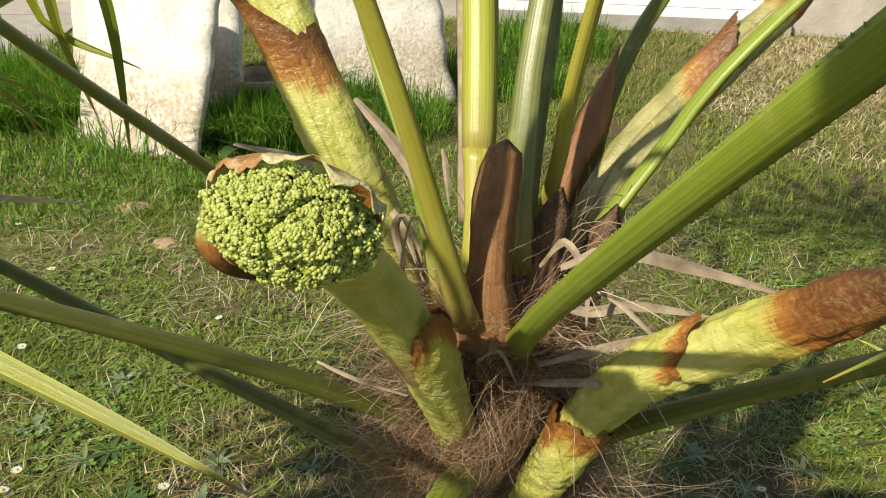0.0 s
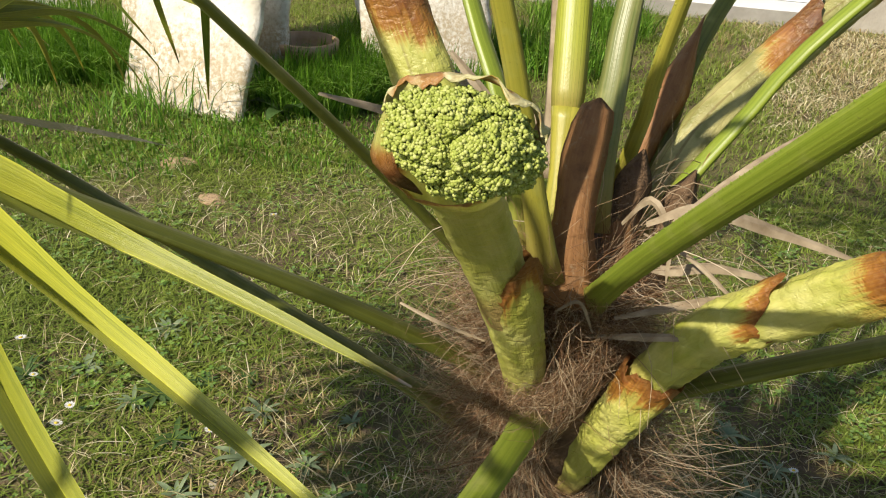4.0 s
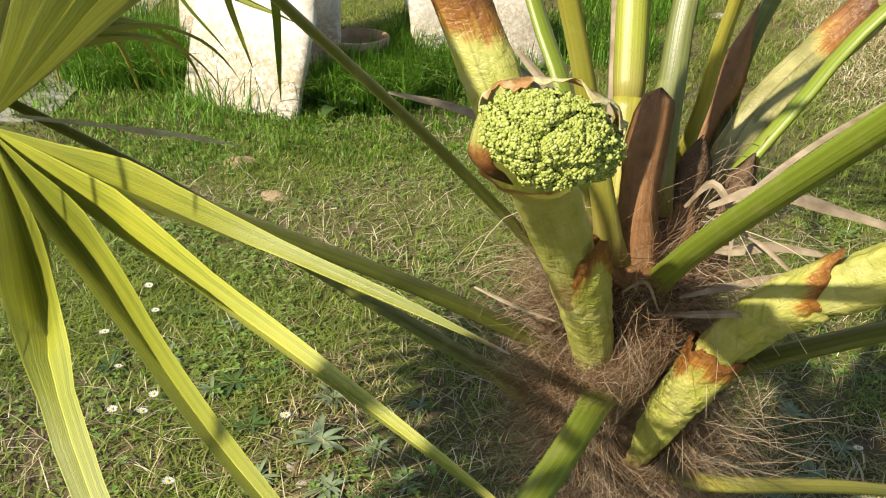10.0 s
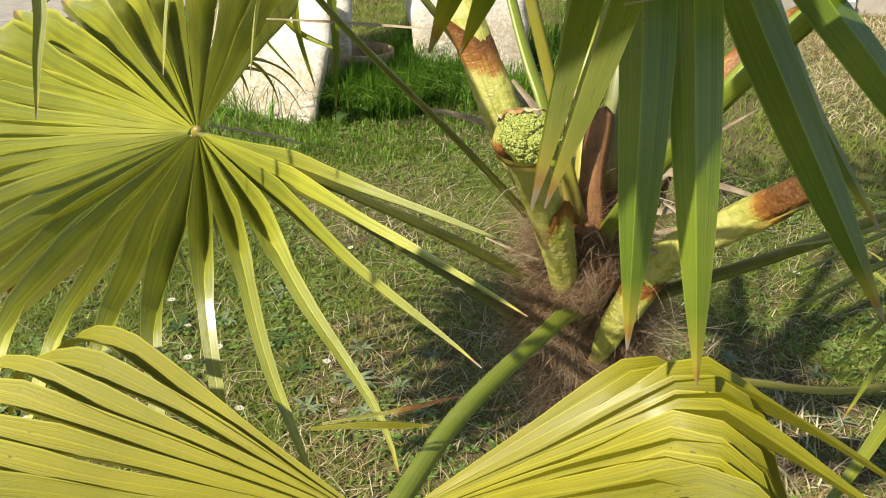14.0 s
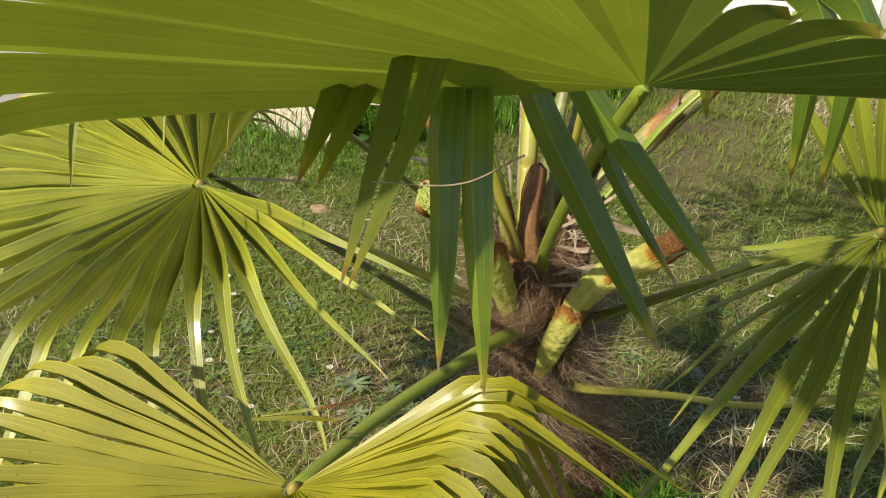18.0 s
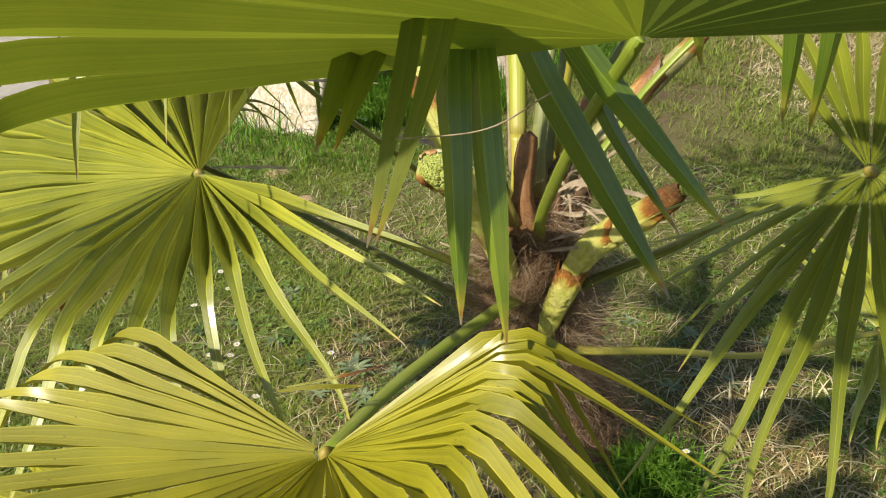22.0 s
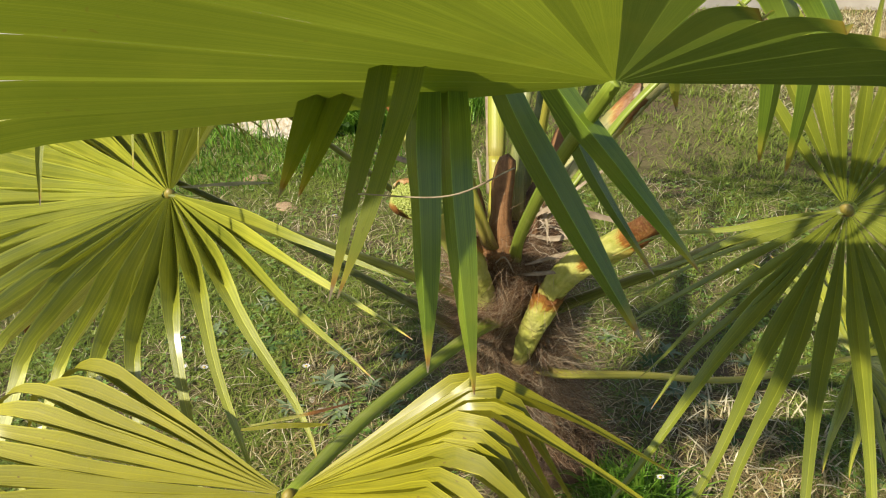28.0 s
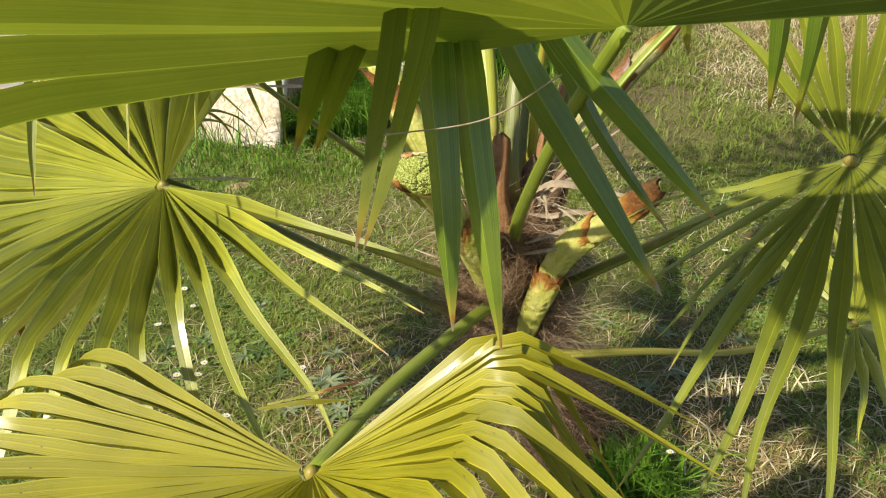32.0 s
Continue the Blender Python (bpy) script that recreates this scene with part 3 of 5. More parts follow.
rg = np.random.default_rng(5)
near = scatter(290000, -1.75, 1.55, -0.05, 2.5, 11, bare)
blades("lawn", "short dense patchy lawn, green mixed with dry straw", "grass", near, 0.008 + 0.022 * rg.uniform(0, 1, len(near)) ** 1.5, 0.0028, 2.1, LAWN, 12, 0.28)
litter = scatter(13000, -1.75, 1.55, -0.05, 2.5, 31, lambda x, y: 1.15 - bare(x, y) * 0.7)
blades("straw_litter", "dry straw lying flat between the grass", "straw", litter, 0.012 + 0.03 * rg.uniform(0, 1, len(litter)), 0.0018, 2.4, STRAW, 32, 0.36)
far = scatter(150000, -3.0, 2.9, 2.5, 6.0, 13, bare)
blades("far_lawn", "short sunlit lawn towards the house, partly dry", "grass", far, 0.014 + 0.045 * rg.uniform(0, 1, len(far)) ** 1.5, 0.0036, 1.5, LAWN, 14, 0.35)
side = np.concatenate([scatter(24000, -3.0, -1.75, -0.3, 2.5, 44, bare), scatter(24000, 1.55, 3.0, -0.3, 2.5, 45, bare), scatter(16000, -2.2, 2.2, -0.9, -0.05, 46, bare)])
blades("side_lawn", "short lawn beside the palm, green with straw", "grass", side, 0.014 + 0.045 * rg.uniform(0, 1, len(side)) ** 1.5, 0.0045, 1.4, LAWN, 47, 0.35)
outer = np.concatenate([scatter(24000, -6, 6, -4.5, -0.9, 41, bare), scatter(20000, 2.9, 6.5, -0.9, 6.0, 42, bare), scatter(12000, -6.5, -3.0, -0.9, 2.2, 48, bare)])
blades("outer_lawn", "patchy lawn farther round the palm", "grass", outer, rg.uniform(0.03, 0.07, len(outer)), 0.010, 0.9, LAWN, 43)
dry = np.concatenate([scatter(24000, 0.5, 2.6, 3.1, 5.4, 33, lambda x, y: 1.0 - 0.6 * bare(x, y) - 0.6 * max(0.0, 3.7 - y)), scatter(1600, 0.42, 1.4, 0.1, 1.2, 35)])
blades("dry_grass", "sun-dried straw patches in the lawn", "straw", dry, rg.uniform(0.012, 0.045, len(dry)), 0.0042, 2.0, STRAW, 34, 0.36)


def ground_leaves(name, label, spots, size, mat, seed):
    """Small rounded clover-like leaves lying among the grass, three to a stem."""
    rng = np.random.default_rng(seed)
    n = len(spots)
    turn = rng.uniform(0, 6.2832, n)
    rise = rng.uniform(0.004, 0.022, n)
    base = np.array([ground_height(x, y) for x, y in spots]) + rise
    verts, faces = [], []
    for i in range(n):
        s = size * rng.uniform(0.6, 1.3)
        for j in range(3):
            a = turn[i] + j * 2.0944
            tilt = rng.uniform(-0.1, 0.5)
            c, q = math.cos(a), math.sin(a)
            o = len(verts)
            for u, v in ((0, 0), (0.55, 0.48), (1.0, 0.34), (1.05, 0), (1.0, -0.34), (0.55, -0.48)):
                verts.append((spots[i][0] + s * (u * c - v * q), spots[i][1] + s * (u * q + v * c), base[i] + s * (tilt * u + 0.25 * abs(v))))
            faces += [(o, o + 3, o + 2, o + 1), (o, o + 5, o + 4, o + 3)]
    ob = part(name, (verts, faces), mat)
    return tagged(ob, label, "clover", kind="stuff")


def clover_patch(x, y):
    return max(0.0, 1.6 * noise.noise(Vector((x * 3.1, y * 3.1, 21.0))) + 0.15)


ground_leaves("clover", "small green clover leaves in patches of the lawn", scatter(16000, -1.7, 1.4, 0.3, 2.4, 51, clover_patch), 0.0075, CLOVER, 52)


def clump(cx, cy, r, n, seed):
    g = np.random.default_rng(seed)
    a, q = g.uniform(0, 6.283, n), r * np.sqrt(g.uniform(0, 1, n))
    return np.column_stack([cx + q * np.cos(a), cy + q * np.sin(a)])


def tall_grass(name, label, spots, h0, h1, seed):
    g = np.random.default_rng(seed)
    blades(name, label, "grass", spots, g.uniform(h0, h1, len(spots)), 0.0045, 0.75, TALL, seed, 0.7)


tall_grass("tall_grass", "long bright green grass along the stone slabs", np.concatenate([
    clump(-2.22, 2.62, 0.26, 2400, 1), clump(-2.45, 2.85, 0.34, 2400, 2), clump(-1.13, 2.70, 0.20, 1700, 3), clump(-1.05, 2.98, 0.20, 1500, 4), clump(-1.96, 2.56, 0.10, 420, 9),
    clump(-1.62, 2.33, 0.22, 130, 5), clump(-0.45, 3.75, 0.3, 1100, 6), clump(-1.25, 2.62, 0.12, 500, 8), clump(-0.75, 2.98, 0.22, 700, 10), clump(-0.35, 4.6, 0.35, 1200, 11), clump(-1.22, 3.25, 0.16, 900, 16), clump(-1.18, 3.6, 0.25, 900, 17)]), 0.10, 0.27, 21)
tall_grass("low_grass", "soft green grass round the foot of the slabs", np.concatenate([clump(-1.55, 2.15, 0.42, 1500, 12), clump(-1.0, 2.45, 0.4, 1300, 13), clump(-2.1, 2.35, 0.35, 1200, 14)]), 0.02, 0.07, 23)
tall_grass("grass_tuft", "lush green grass tuft at the foot of the trunk", np.concatenate([clump(0.36, 0.70, 0.09, 520, 7), clump(0.33, 0.56, 0.07, 280, 15)]), 0.06, 0.17, 22)


# ---- slabs, house and yard ----
def rough_slab(name, label, w, h, t, m, mat, seed, nick=0.02, category="slab"):
    """A flat stone with chipped, uneven edges and a pitted face."""
    nx, nz = 22, 28
    verts, faces = [], []
    for side in (-1, 1):
        for j in range(nz + 1):
            for i in range(nx + 1):
                u, v = i / nx, j / nz
                x, z = (u - 0.5) * w, v * h
                e = min(u, 1 - u, v, 1 - v)
                k = noise.noise(Vector((u * 5 + seed, v * 5, side * 0.2)))
                x += (u - 0.5) * nick * 2 * noise.noise(Vector((v * 6, seed, 1)))
                z += (v - 0.5) * nick * 3 * noise.noise(Vector((u * 6, seed, 4)))
                y = side * (t / 2 * (1 - 0.55 * max(0.0, 1 - e * 14) ** 2)) + 0.006 * k + 0.004 * noise.noise(Vector((u * 19, v * 19, seed)))
                verts.append((x, y, z))
    q = (nx + 1) * (nz + 1)
    for j in range(nz):
        for i in range(nx):
            a = j * (nx + 1) + i
            b = (a, a + 1, a + nx + 2, a + nx + 1)
            faces.append(b)
            faces.append(tuple(q + k for k in b[::-1]))
    edge = [i for i in range(nx + 1)] + [j * (nx + 1) + nx for j in range(1, nz + 1)] + [nz * (nx + 1) + i for i in range(nx - 1, -1, -1)] + [j * (nx + 1) for j in range(nz - 1, 0, -1)]
    for a, b in zip(edge, edge[1:] + edge[:1]):
        faces.append((b, a, a + q, b + q))
    ob = part(name, (verts, faces), mat)
    ob.matrix_basis = m
    return tagged(ob, label, category)


rough_slab("stone_slab", "cream stone slab leaning on a larger one in long grass", 0.56, 0.64, 0.055, pose(-1.575, 2.43, -0.03, -19, 2, -11), STONE, 2)
rough_slab("stone_slab", "tall pale stone slab standing behind a smaller one", 0.84, 1.05, 0.07, pose(-1.75, 2.86, -0.03, -8, 0, -9), STONE, 9)
rough_slab("stone_slab", "pale weathered stone slab propped up in the grass", 0.56, 0.68, 0.07, pose(-0.84, 3.24, -0.03, -14, -8, 27), STONE, 7)


def box(x0, x1, y0, y1, z0, z1):
    v = [(x, y, z) for z in (z0, z1) for y in (y0, y1) for x in (x0, x1)]
    return v, [(0, 2, 3, 1), (4, 5, 7, 6), (0, 1, 5, 4), (2, 6, 7, 3), (0, 4, 6, 2), (1, 3, 7, 5)], [(0, 0)] * 8


def make_house():
    at = pose(0, 5.36, 0, 0, 0, 9)
    house = thing("house_wall", "rendered house wall with a low white window frame", "house wall", kind="structure")
    house.matrix_basis = at
    W = [("wall_block", box(-6, -0.84, 0, 0.3, -0.1, 3.0), RENDERED), ("wall_block", box(1.05, 6, 0, 0.3, -0.1, 3.0), RENDERED),
         ("wall_block", box(-0.84, 1.05, 0, 0.3, 2.2, 3.0), RENDERED), ("plinth", box(-0.84, 1.05, -0.05, 0.3, -0.1, 0.09), CONCRETE)]
    for n, g, m in W:
        part(n, (g[0], g[1], g[2], False), m, house)
    win = part("window_frame", (*merge(box(-0.84, -0.73, 0.0, 0.12, 0.09, 2.2), box(0.70, 0.80, 0.0, 0.12, 0.20, 2.2), box(0.96, 1.05, 0.0, 0.12, 0.20, 2.2),
                                        box(-0.73, 1.05, 0.0, 0.12, 2.1, 2.2)), False), WHITE, house, "white painted frame")
    part("sill", (*merge(box(-0.73, 1.05, -0.03, 0.12, 0.09, 0.145), box(-0.73, 1.05, -0.012, 0.12, 0.149, 0.20)), False), WHITE, win, "white painted sill")
    part("pane", (*box(-0.73, 0.70, 0.05, 0.07, 0.20, 2.1), False), GLASS, win, "dark reflecting glass")
    part("pane", (*box(0.80, 0.96, 0.05, 0.07, 0.20, 2.1), False), GLASS, win, "dark reflecting glass")


make_house()


# ---- palm ----
palm = thing("palm_tree", "young windmill palm with hairy trunk, fan leaves and opening flower buds", "palm", (0.15, 0.72, 0))


def make_trunk():
    line = spline([(0.19, 0.82, -0.03), (0.17, 0.77, 0.12), (0.13, 0.70, 0.30), (0.105, 0.645, 0.46), (0.09, 0.625, 0.58), (0.088, 0.64, 0.70)], 40)
    f = np.linspace(0, 1, 40)
    w = np.interp(f, (0, 0.1, 0.5, 0.78, 0.92, 1), (0.105, 0.09, 0.066, 0.056, 0.042, 0.026))
    part("trunk", sweep(line, w, w, (0, -1, 0), ring(28), 0.16, 3), FIBRE_CORE, palm, "trunk wrapped in matted brown fibre")
    return line, w


TRUNK, TRUNK_R = make_trunk()

def blade_along(pts, wide, facing, fold=0.3, swell=0.45, n=20, seed=0):
    """A free leaflet along a given line."""
    line = spline(pts, n)
    up = Vector(facing)
    verts, uvs, faces = [], [], []
    for i, p in enumerate(line):
        q = i / (n - 1)
        d = (line[min(i + 1, n - 1)] - line[max(i - 1, 0)]).normalized()
        up = (up - d * up.dot(d)).normalized()
        side = d.cross(up)
        w = wide * (min(1.0, 0.35 + 0.65 * q / swell) if q < swell else max(0.0, 1 - ((q - swell) / (1 - swell)) ** 2.2)) + 0.0012
        ripple = 0.06 * w * math.sin(q * 21 + seed)
        for a, b in ((-1, 0.0), (-0.5, 0.5), (0, 1.0), (0, 1.0), (0.5, 0.5), (1, 0.0)):
            verts.append(p + side * (a * w / 2) + up * (b * fold * w - 0.4 * fold * w + a * ripple))
            uvs.append((a, 0.3 + 0.7 * q))
    faces = [(a, a + 1, a + 7, a + 6) for i in range(n - 1) for a in (i * 6, i * 6 + 1, i * 6 + 3, i * 6 + 4)]
    return verts, faces, uvs


# left fan, flat and sunlit, tips towards the flower head
GLINT_NORMAL = Vector((0.165, -0.69, 0.70))  # halfway between sun and camera: free ends of the sunlit leaf turn here to glint


def left_leaflet(deg, v, r):
    """Joined and flat towards the outside; free, kinked, drooping and turned to glint on the near side; long, straight
    tips on the inside.
    """
    if deg > 110:
        return dict(droop=0.06, length=0.418 if deg > 127 else 0.478 if deg > 118 else 0.488, kink=0)
    if 14 < deg < 84:
        normal = Vector((0.0, -0.24, 0.97)).normalized()
        axis = Vector((-0.80, -0.60, 0.05))
        axis = (axis - normal * axis.dot(normal)).normalized()
        d = axis * math.cos(radians(deg)) + normal.cross(axis) * math.sin(radians(deg))
        hinge = d.cross(Vector((0, 0, -1))).normalized()
        kink = min((abs((Matrix.Rotation(radians(a), 3, hinge) @ d).dot(GLINT_NORMAL)), a) for a in range(14, 50))[1]
        d2, n2 = Matrix.Rotation(radians(kink), 3, hinge) @ d, Matrix.Rotation(radians(kink), 3, hinge) @ normal
        want = (GLINT_NORMAL - d2 * GLINT_NORMAL.dot(d2)).normalized()
        twist = math.degrees(math.atan2(n2.cross(want).dot(d2), n2.dot(want)))
        return dict(kink=kink + 2 * r[2], twist=twist + 4 * r[3], kink_at=0.52 + 0.03 * r[1], flat_from=0.54, pinch=0.16, broad=1.15, length=0.58 - 0.0008 * (deg - 14), droop=2.2, sag_from=0.80)
    if deg > 14:
        return dict(kink=(30 + 6 * r[2]) if deg < 75 else 26 if deg < 95 else 9, kink_at=(0.52 if deg < 60 else 0.43) + 0.03 * r[1], flat_from=0.54 if deg < 60 else 0.40, pinch=0.16,
                    length=0.47 if deg > 105 else 0.58 - 0.0008 * (deg - 14), droop=0.06 if deg > 105 else 2.2, sag_from=0.80)
    return dict(split=0.80 + 0.05 * r[5], droop=0.10, kink=0, length=0.52 * (1 + 0.04 * r[1]), fold=-1.2)


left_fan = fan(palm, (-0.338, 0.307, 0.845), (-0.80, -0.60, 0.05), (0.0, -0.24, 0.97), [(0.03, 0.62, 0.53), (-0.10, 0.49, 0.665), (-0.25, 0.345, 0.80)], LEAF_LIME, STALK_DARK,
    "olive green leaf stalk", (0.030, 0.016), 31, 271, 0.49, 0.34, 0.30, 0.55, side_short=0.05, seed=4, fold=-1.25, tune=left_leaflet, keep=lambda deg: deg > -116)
part("leaflet", blade_along([(-0.335, 0.33, 0.845), (-0.375, 0.48, 0.777), (-0.415, 0.64, 0.703), (-0.455, 0.79, 0.630)], 0.015, (0.2, 0.1, 1.0), seed=3), STALK_DARK, left_fan)
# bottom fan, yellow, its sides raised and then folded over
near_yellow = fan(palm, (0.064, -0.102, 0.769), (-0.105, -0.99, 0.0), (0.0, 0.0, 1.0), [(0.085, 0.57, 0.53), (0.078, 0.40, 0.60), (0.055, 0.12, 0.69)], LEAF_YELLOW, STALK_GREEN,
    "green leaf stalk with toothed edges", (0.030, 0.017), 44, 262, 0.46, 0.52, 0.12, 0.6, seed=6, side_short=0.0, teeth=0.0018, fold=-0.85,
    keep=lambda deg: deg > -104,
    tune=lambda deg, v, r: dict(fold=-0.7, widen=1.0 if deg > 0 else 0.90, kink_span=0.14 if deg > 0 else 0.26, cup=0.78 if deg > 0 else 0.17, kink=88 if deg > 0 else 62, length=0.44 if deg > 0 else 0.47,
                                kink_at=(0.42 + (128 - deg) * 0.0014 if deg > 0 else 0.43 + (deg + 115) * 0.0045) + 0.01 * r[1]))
# right fan, olive green lightened against the shade on it
fan(palm, (0.566, 0.395, 0.904), (0.87, -0.32, -0.24), (-0.25, -0.45, 0.86), [(0.14, 0.64, 0.50), (0.24, 0.625, 0.575), (0.335, 0.60, 0.65), (0.45, 0.51, 0.78)], LEAF_OLIVE, STALK_DARK,
    "dark green leaf stalk", (0.028, 0.014), 36, 292, 0.48, 0.34, 0.40, 0.4, seed=8, fold=-0.65, loose=0.3,
    tune=lambda deg, v, r: dict(length=(0.48 if deg > -95 else 0.34 - 0.0015 * (-95 - deg)) * (1 + 0.06 * r[1]), droop=0.35 if deg > -95 else 0.15, broad=0.95 if -95 < deg < 20 else 0.85))
# near fan over the top of the view; light shining through it is tinted into the leaf
def whole_fan(hub, axis, normal, path, mat, stalk_mat, label, widths, count, span, teeth, facing, length, cup, fold, seed):
    """A fan leaf whose pleats stay joined nearly to their tips; length and cup are given by angle."""
    rng = random.Random(seed)
    hub, axis, normal = Vector(hub), Vector(axis).normalized(), Vector(normal).normalized()
    left = normal.cross(axis)
    st = part("petiole", stalk([*path, hub], *widths, facing, teeth=teeth, seed=seed), stalk_mat, palm, label)

    def ray(deg, r, drop):
        a = radians(deg)
        d = (axis * math.cos(a) + left * math.sin(a) + normal * cup(deg) * abs(math.sin(a))).normalized()
        return hub + d * r - normal * drop * r

    step = span / count
    rows, cols = 22, (-1.0, -0.5, 0.0, 0.0, 0.5, 1.0)
    for i in range(count):
        mid = (i + 0.5) * step - span / 2 + rng.uniform(-0.1, 0.1) * step
        if mid < -78:
            continue
        long = length(mid) * (1 + 0.03 * rng.uniform(-1, 1))
        fan_lo, fan_hi = i * step - span / 2, (i + 1) * step - span / 2
        verts, uvs = [], []
        for q in range(rows):
            f = q / (rows - 1)
            r = 0.010 + (long - 0.010) * f
            free = max(0.0, (f - 0.76) / 0.24)
            for a in cols:
                edge = mid + (fan_hi - mid if a > 0 else mid - fan_lo) * a * (1 - 0.85 * free ** 2)
                sway = 0.35 * math.sin(f * 7 + edge * 0.1) * f
                verts.append(ray(edge + sway, r, fold * (1 - abs(a)) * math.tan(radians(step)) + 0.02 * free ** 2 * 2))
                uvs.append((a, 0.05 + 0.93 * f))
        faces = [(k, k + 1, k + 7, k + 6) for q in range(rows - 1) for k in (q * 6, q * 6 + 1, q * 6 + 3, q * 6 + 4)]
        # unlit right side: same leaf, shade put in by the darker green
        part("leaflet", (verts, faces, uvs), mat if mid < 8 else LEAF_GREEN, st)
    return st


near_fan = whole_fan((0.313, 0.095, 1.133), (0.0, -0.866, 0.5), (0.0, 0.5, 0.866), [(0.112, 0.60, 0.64), (0.155, 0.46, 0.775), (0.24, 0.24, 0.985)], LEAF_BACKLIT, STALK_GREEN,
                     "bright green leaf stalk with toothed edges", (0.0225, 0.0135), 15, 174, 0.0014, (-0.5, -0.67, -0.54),
                     lambda deg: 0.57 if deg < 0 else 0.40 if deg < 22 else 0.25, lambda deg: -0.25 if deg < 0 else 0.06, 0.13, 10)
RIGHT_TIPS = (((0.444, 0.191, 1.032), (0.44, 0.16, 1.13), 0.030), ((0.47, 0.2, 1.02), (0.47, 0.16, 1.13), 0.028), ((0.365, 0.117, 1.105), (0.36, 0.10, 1.14), 0.024))
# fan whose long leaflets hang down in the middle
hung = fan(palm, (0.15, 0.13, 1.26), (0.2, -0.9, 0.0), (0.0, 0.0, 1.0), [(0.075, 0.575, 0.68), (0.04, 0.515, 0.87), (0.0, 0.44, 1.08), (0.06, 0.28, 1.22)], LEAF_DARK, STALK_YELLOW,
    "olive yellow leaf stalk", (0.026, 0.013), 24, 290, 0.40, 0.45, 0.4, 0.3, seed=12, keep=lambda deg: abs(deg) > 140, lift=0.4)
for k, (top, mid, tip, wide) in enumerate((
        ((0.165, -0.03, 1.21), (0.163, -0.09, 1.14), (0.158, -0.155, 1.042), 0.025), ((0.185, -0.03, 1.21), (0.181, -0.085, 1.14), (0.163, -0.152, 1.043), 0.025),
        ((0.176, -0.005, 1.13), (0.188, -0.04, 1.06), (0.201, -0.079, 0.931), 0.029), ((0.196, 0.01, 1.13), (0.212, -0.03, 1.065), (0.240, -0.075, 0.914), 0.027),
        ((0.213, 0.105, 1.12), (0.265, 0.100, 1.03), (0.362, 0.091, 0.878), 0.031), ((0.253, 0.145, 1.11), (0.32, 0.13, 1.04), (0.405, 0.115, 0.951), 0.027), ((0.240, 0.198, 1.084), (0.29, 0.19, 1.0), (0.362, 0.172, 0.907), 0.018),
        ((0.125, 0.03, 1.22), (0.112, -0.02, 1.18), (0.092, -0.095, 1.085), 0.027), ((0.140, 0.05, 1.22), (0.128, -0.01, 1.175), (0.106, -0.09, 1.085), 0.024))):
    # light through four leaflets is put into their paler material; the rest stay dark
    part("leaflet", blade_along([(0.15, 0.13, 1.26), top, mid, tip], wide, (0.1 * k - 0.3, -1, 0.4), 0.45, 0.5, seed=k * 1.7), LEAF_BACKLIT if k in (0, 1, 7, 8) else LEAF_DARK, hung)
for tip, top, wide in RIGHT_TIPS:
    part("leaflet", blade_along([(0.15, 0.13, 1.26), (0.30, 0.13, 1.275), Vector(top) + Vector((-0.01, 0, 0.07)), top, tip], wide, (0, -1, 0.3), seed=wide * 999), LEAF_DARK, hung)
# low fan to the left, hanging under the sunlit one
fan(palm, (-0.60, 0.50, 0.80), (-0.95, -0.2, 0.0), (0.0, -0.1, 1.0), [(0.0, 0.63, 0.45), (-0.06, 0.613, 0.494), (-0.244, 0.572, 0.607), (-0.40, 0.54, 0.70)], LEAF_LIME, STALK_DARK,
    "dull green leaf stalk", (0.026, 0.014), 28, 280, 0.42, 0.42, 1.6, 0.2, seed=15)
# old yellow leaf under the near sunlit one, and an orange hanging tip beside it
for k in range(7):
    a = radians(200 - 13 * k)
    tip = Vector((-0.20, -0.20, 0.60)) + Vector((math.cos(a), math.sin(a), -0.12)) * (0.30 + 0.012 * (k % 3))
    part("leaflet", blade_along([(0.0, -0.12, 0.72), (-0.12, -0.17, 0.655), tip.lerp(Vector((-0.12, -0.17, 0.655)), 0.45), tip], 0.030, (0.1, -0.3, 1), 0.4, 0.55, seed=k), LEAF_YELLOW, near_yellow, "yellow old leaflet")
part("leaflet", blade_along([(-0.44, 0.20, 0.80), (-0.455, 0.14, 0.76), (-0.50, 0.14, 0.69), (-0.533, 0.162, 0.62)], 0.011, (0.2, -1, 0.2), 0.3, 0.5, seed=6), BRACT_RUST, left_fan, "orange dying leaflet")
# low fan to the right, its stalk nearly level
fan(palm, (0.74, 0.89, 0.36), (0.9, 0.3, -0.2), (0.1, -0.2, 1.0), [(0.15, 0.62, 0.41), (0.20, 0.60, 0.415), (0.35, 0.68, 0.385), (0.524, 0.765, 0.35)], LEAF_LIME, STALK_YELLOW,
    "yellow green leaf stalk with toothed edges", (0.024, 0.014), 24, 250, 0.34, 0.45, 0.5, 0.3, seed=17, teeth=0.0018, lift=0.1)
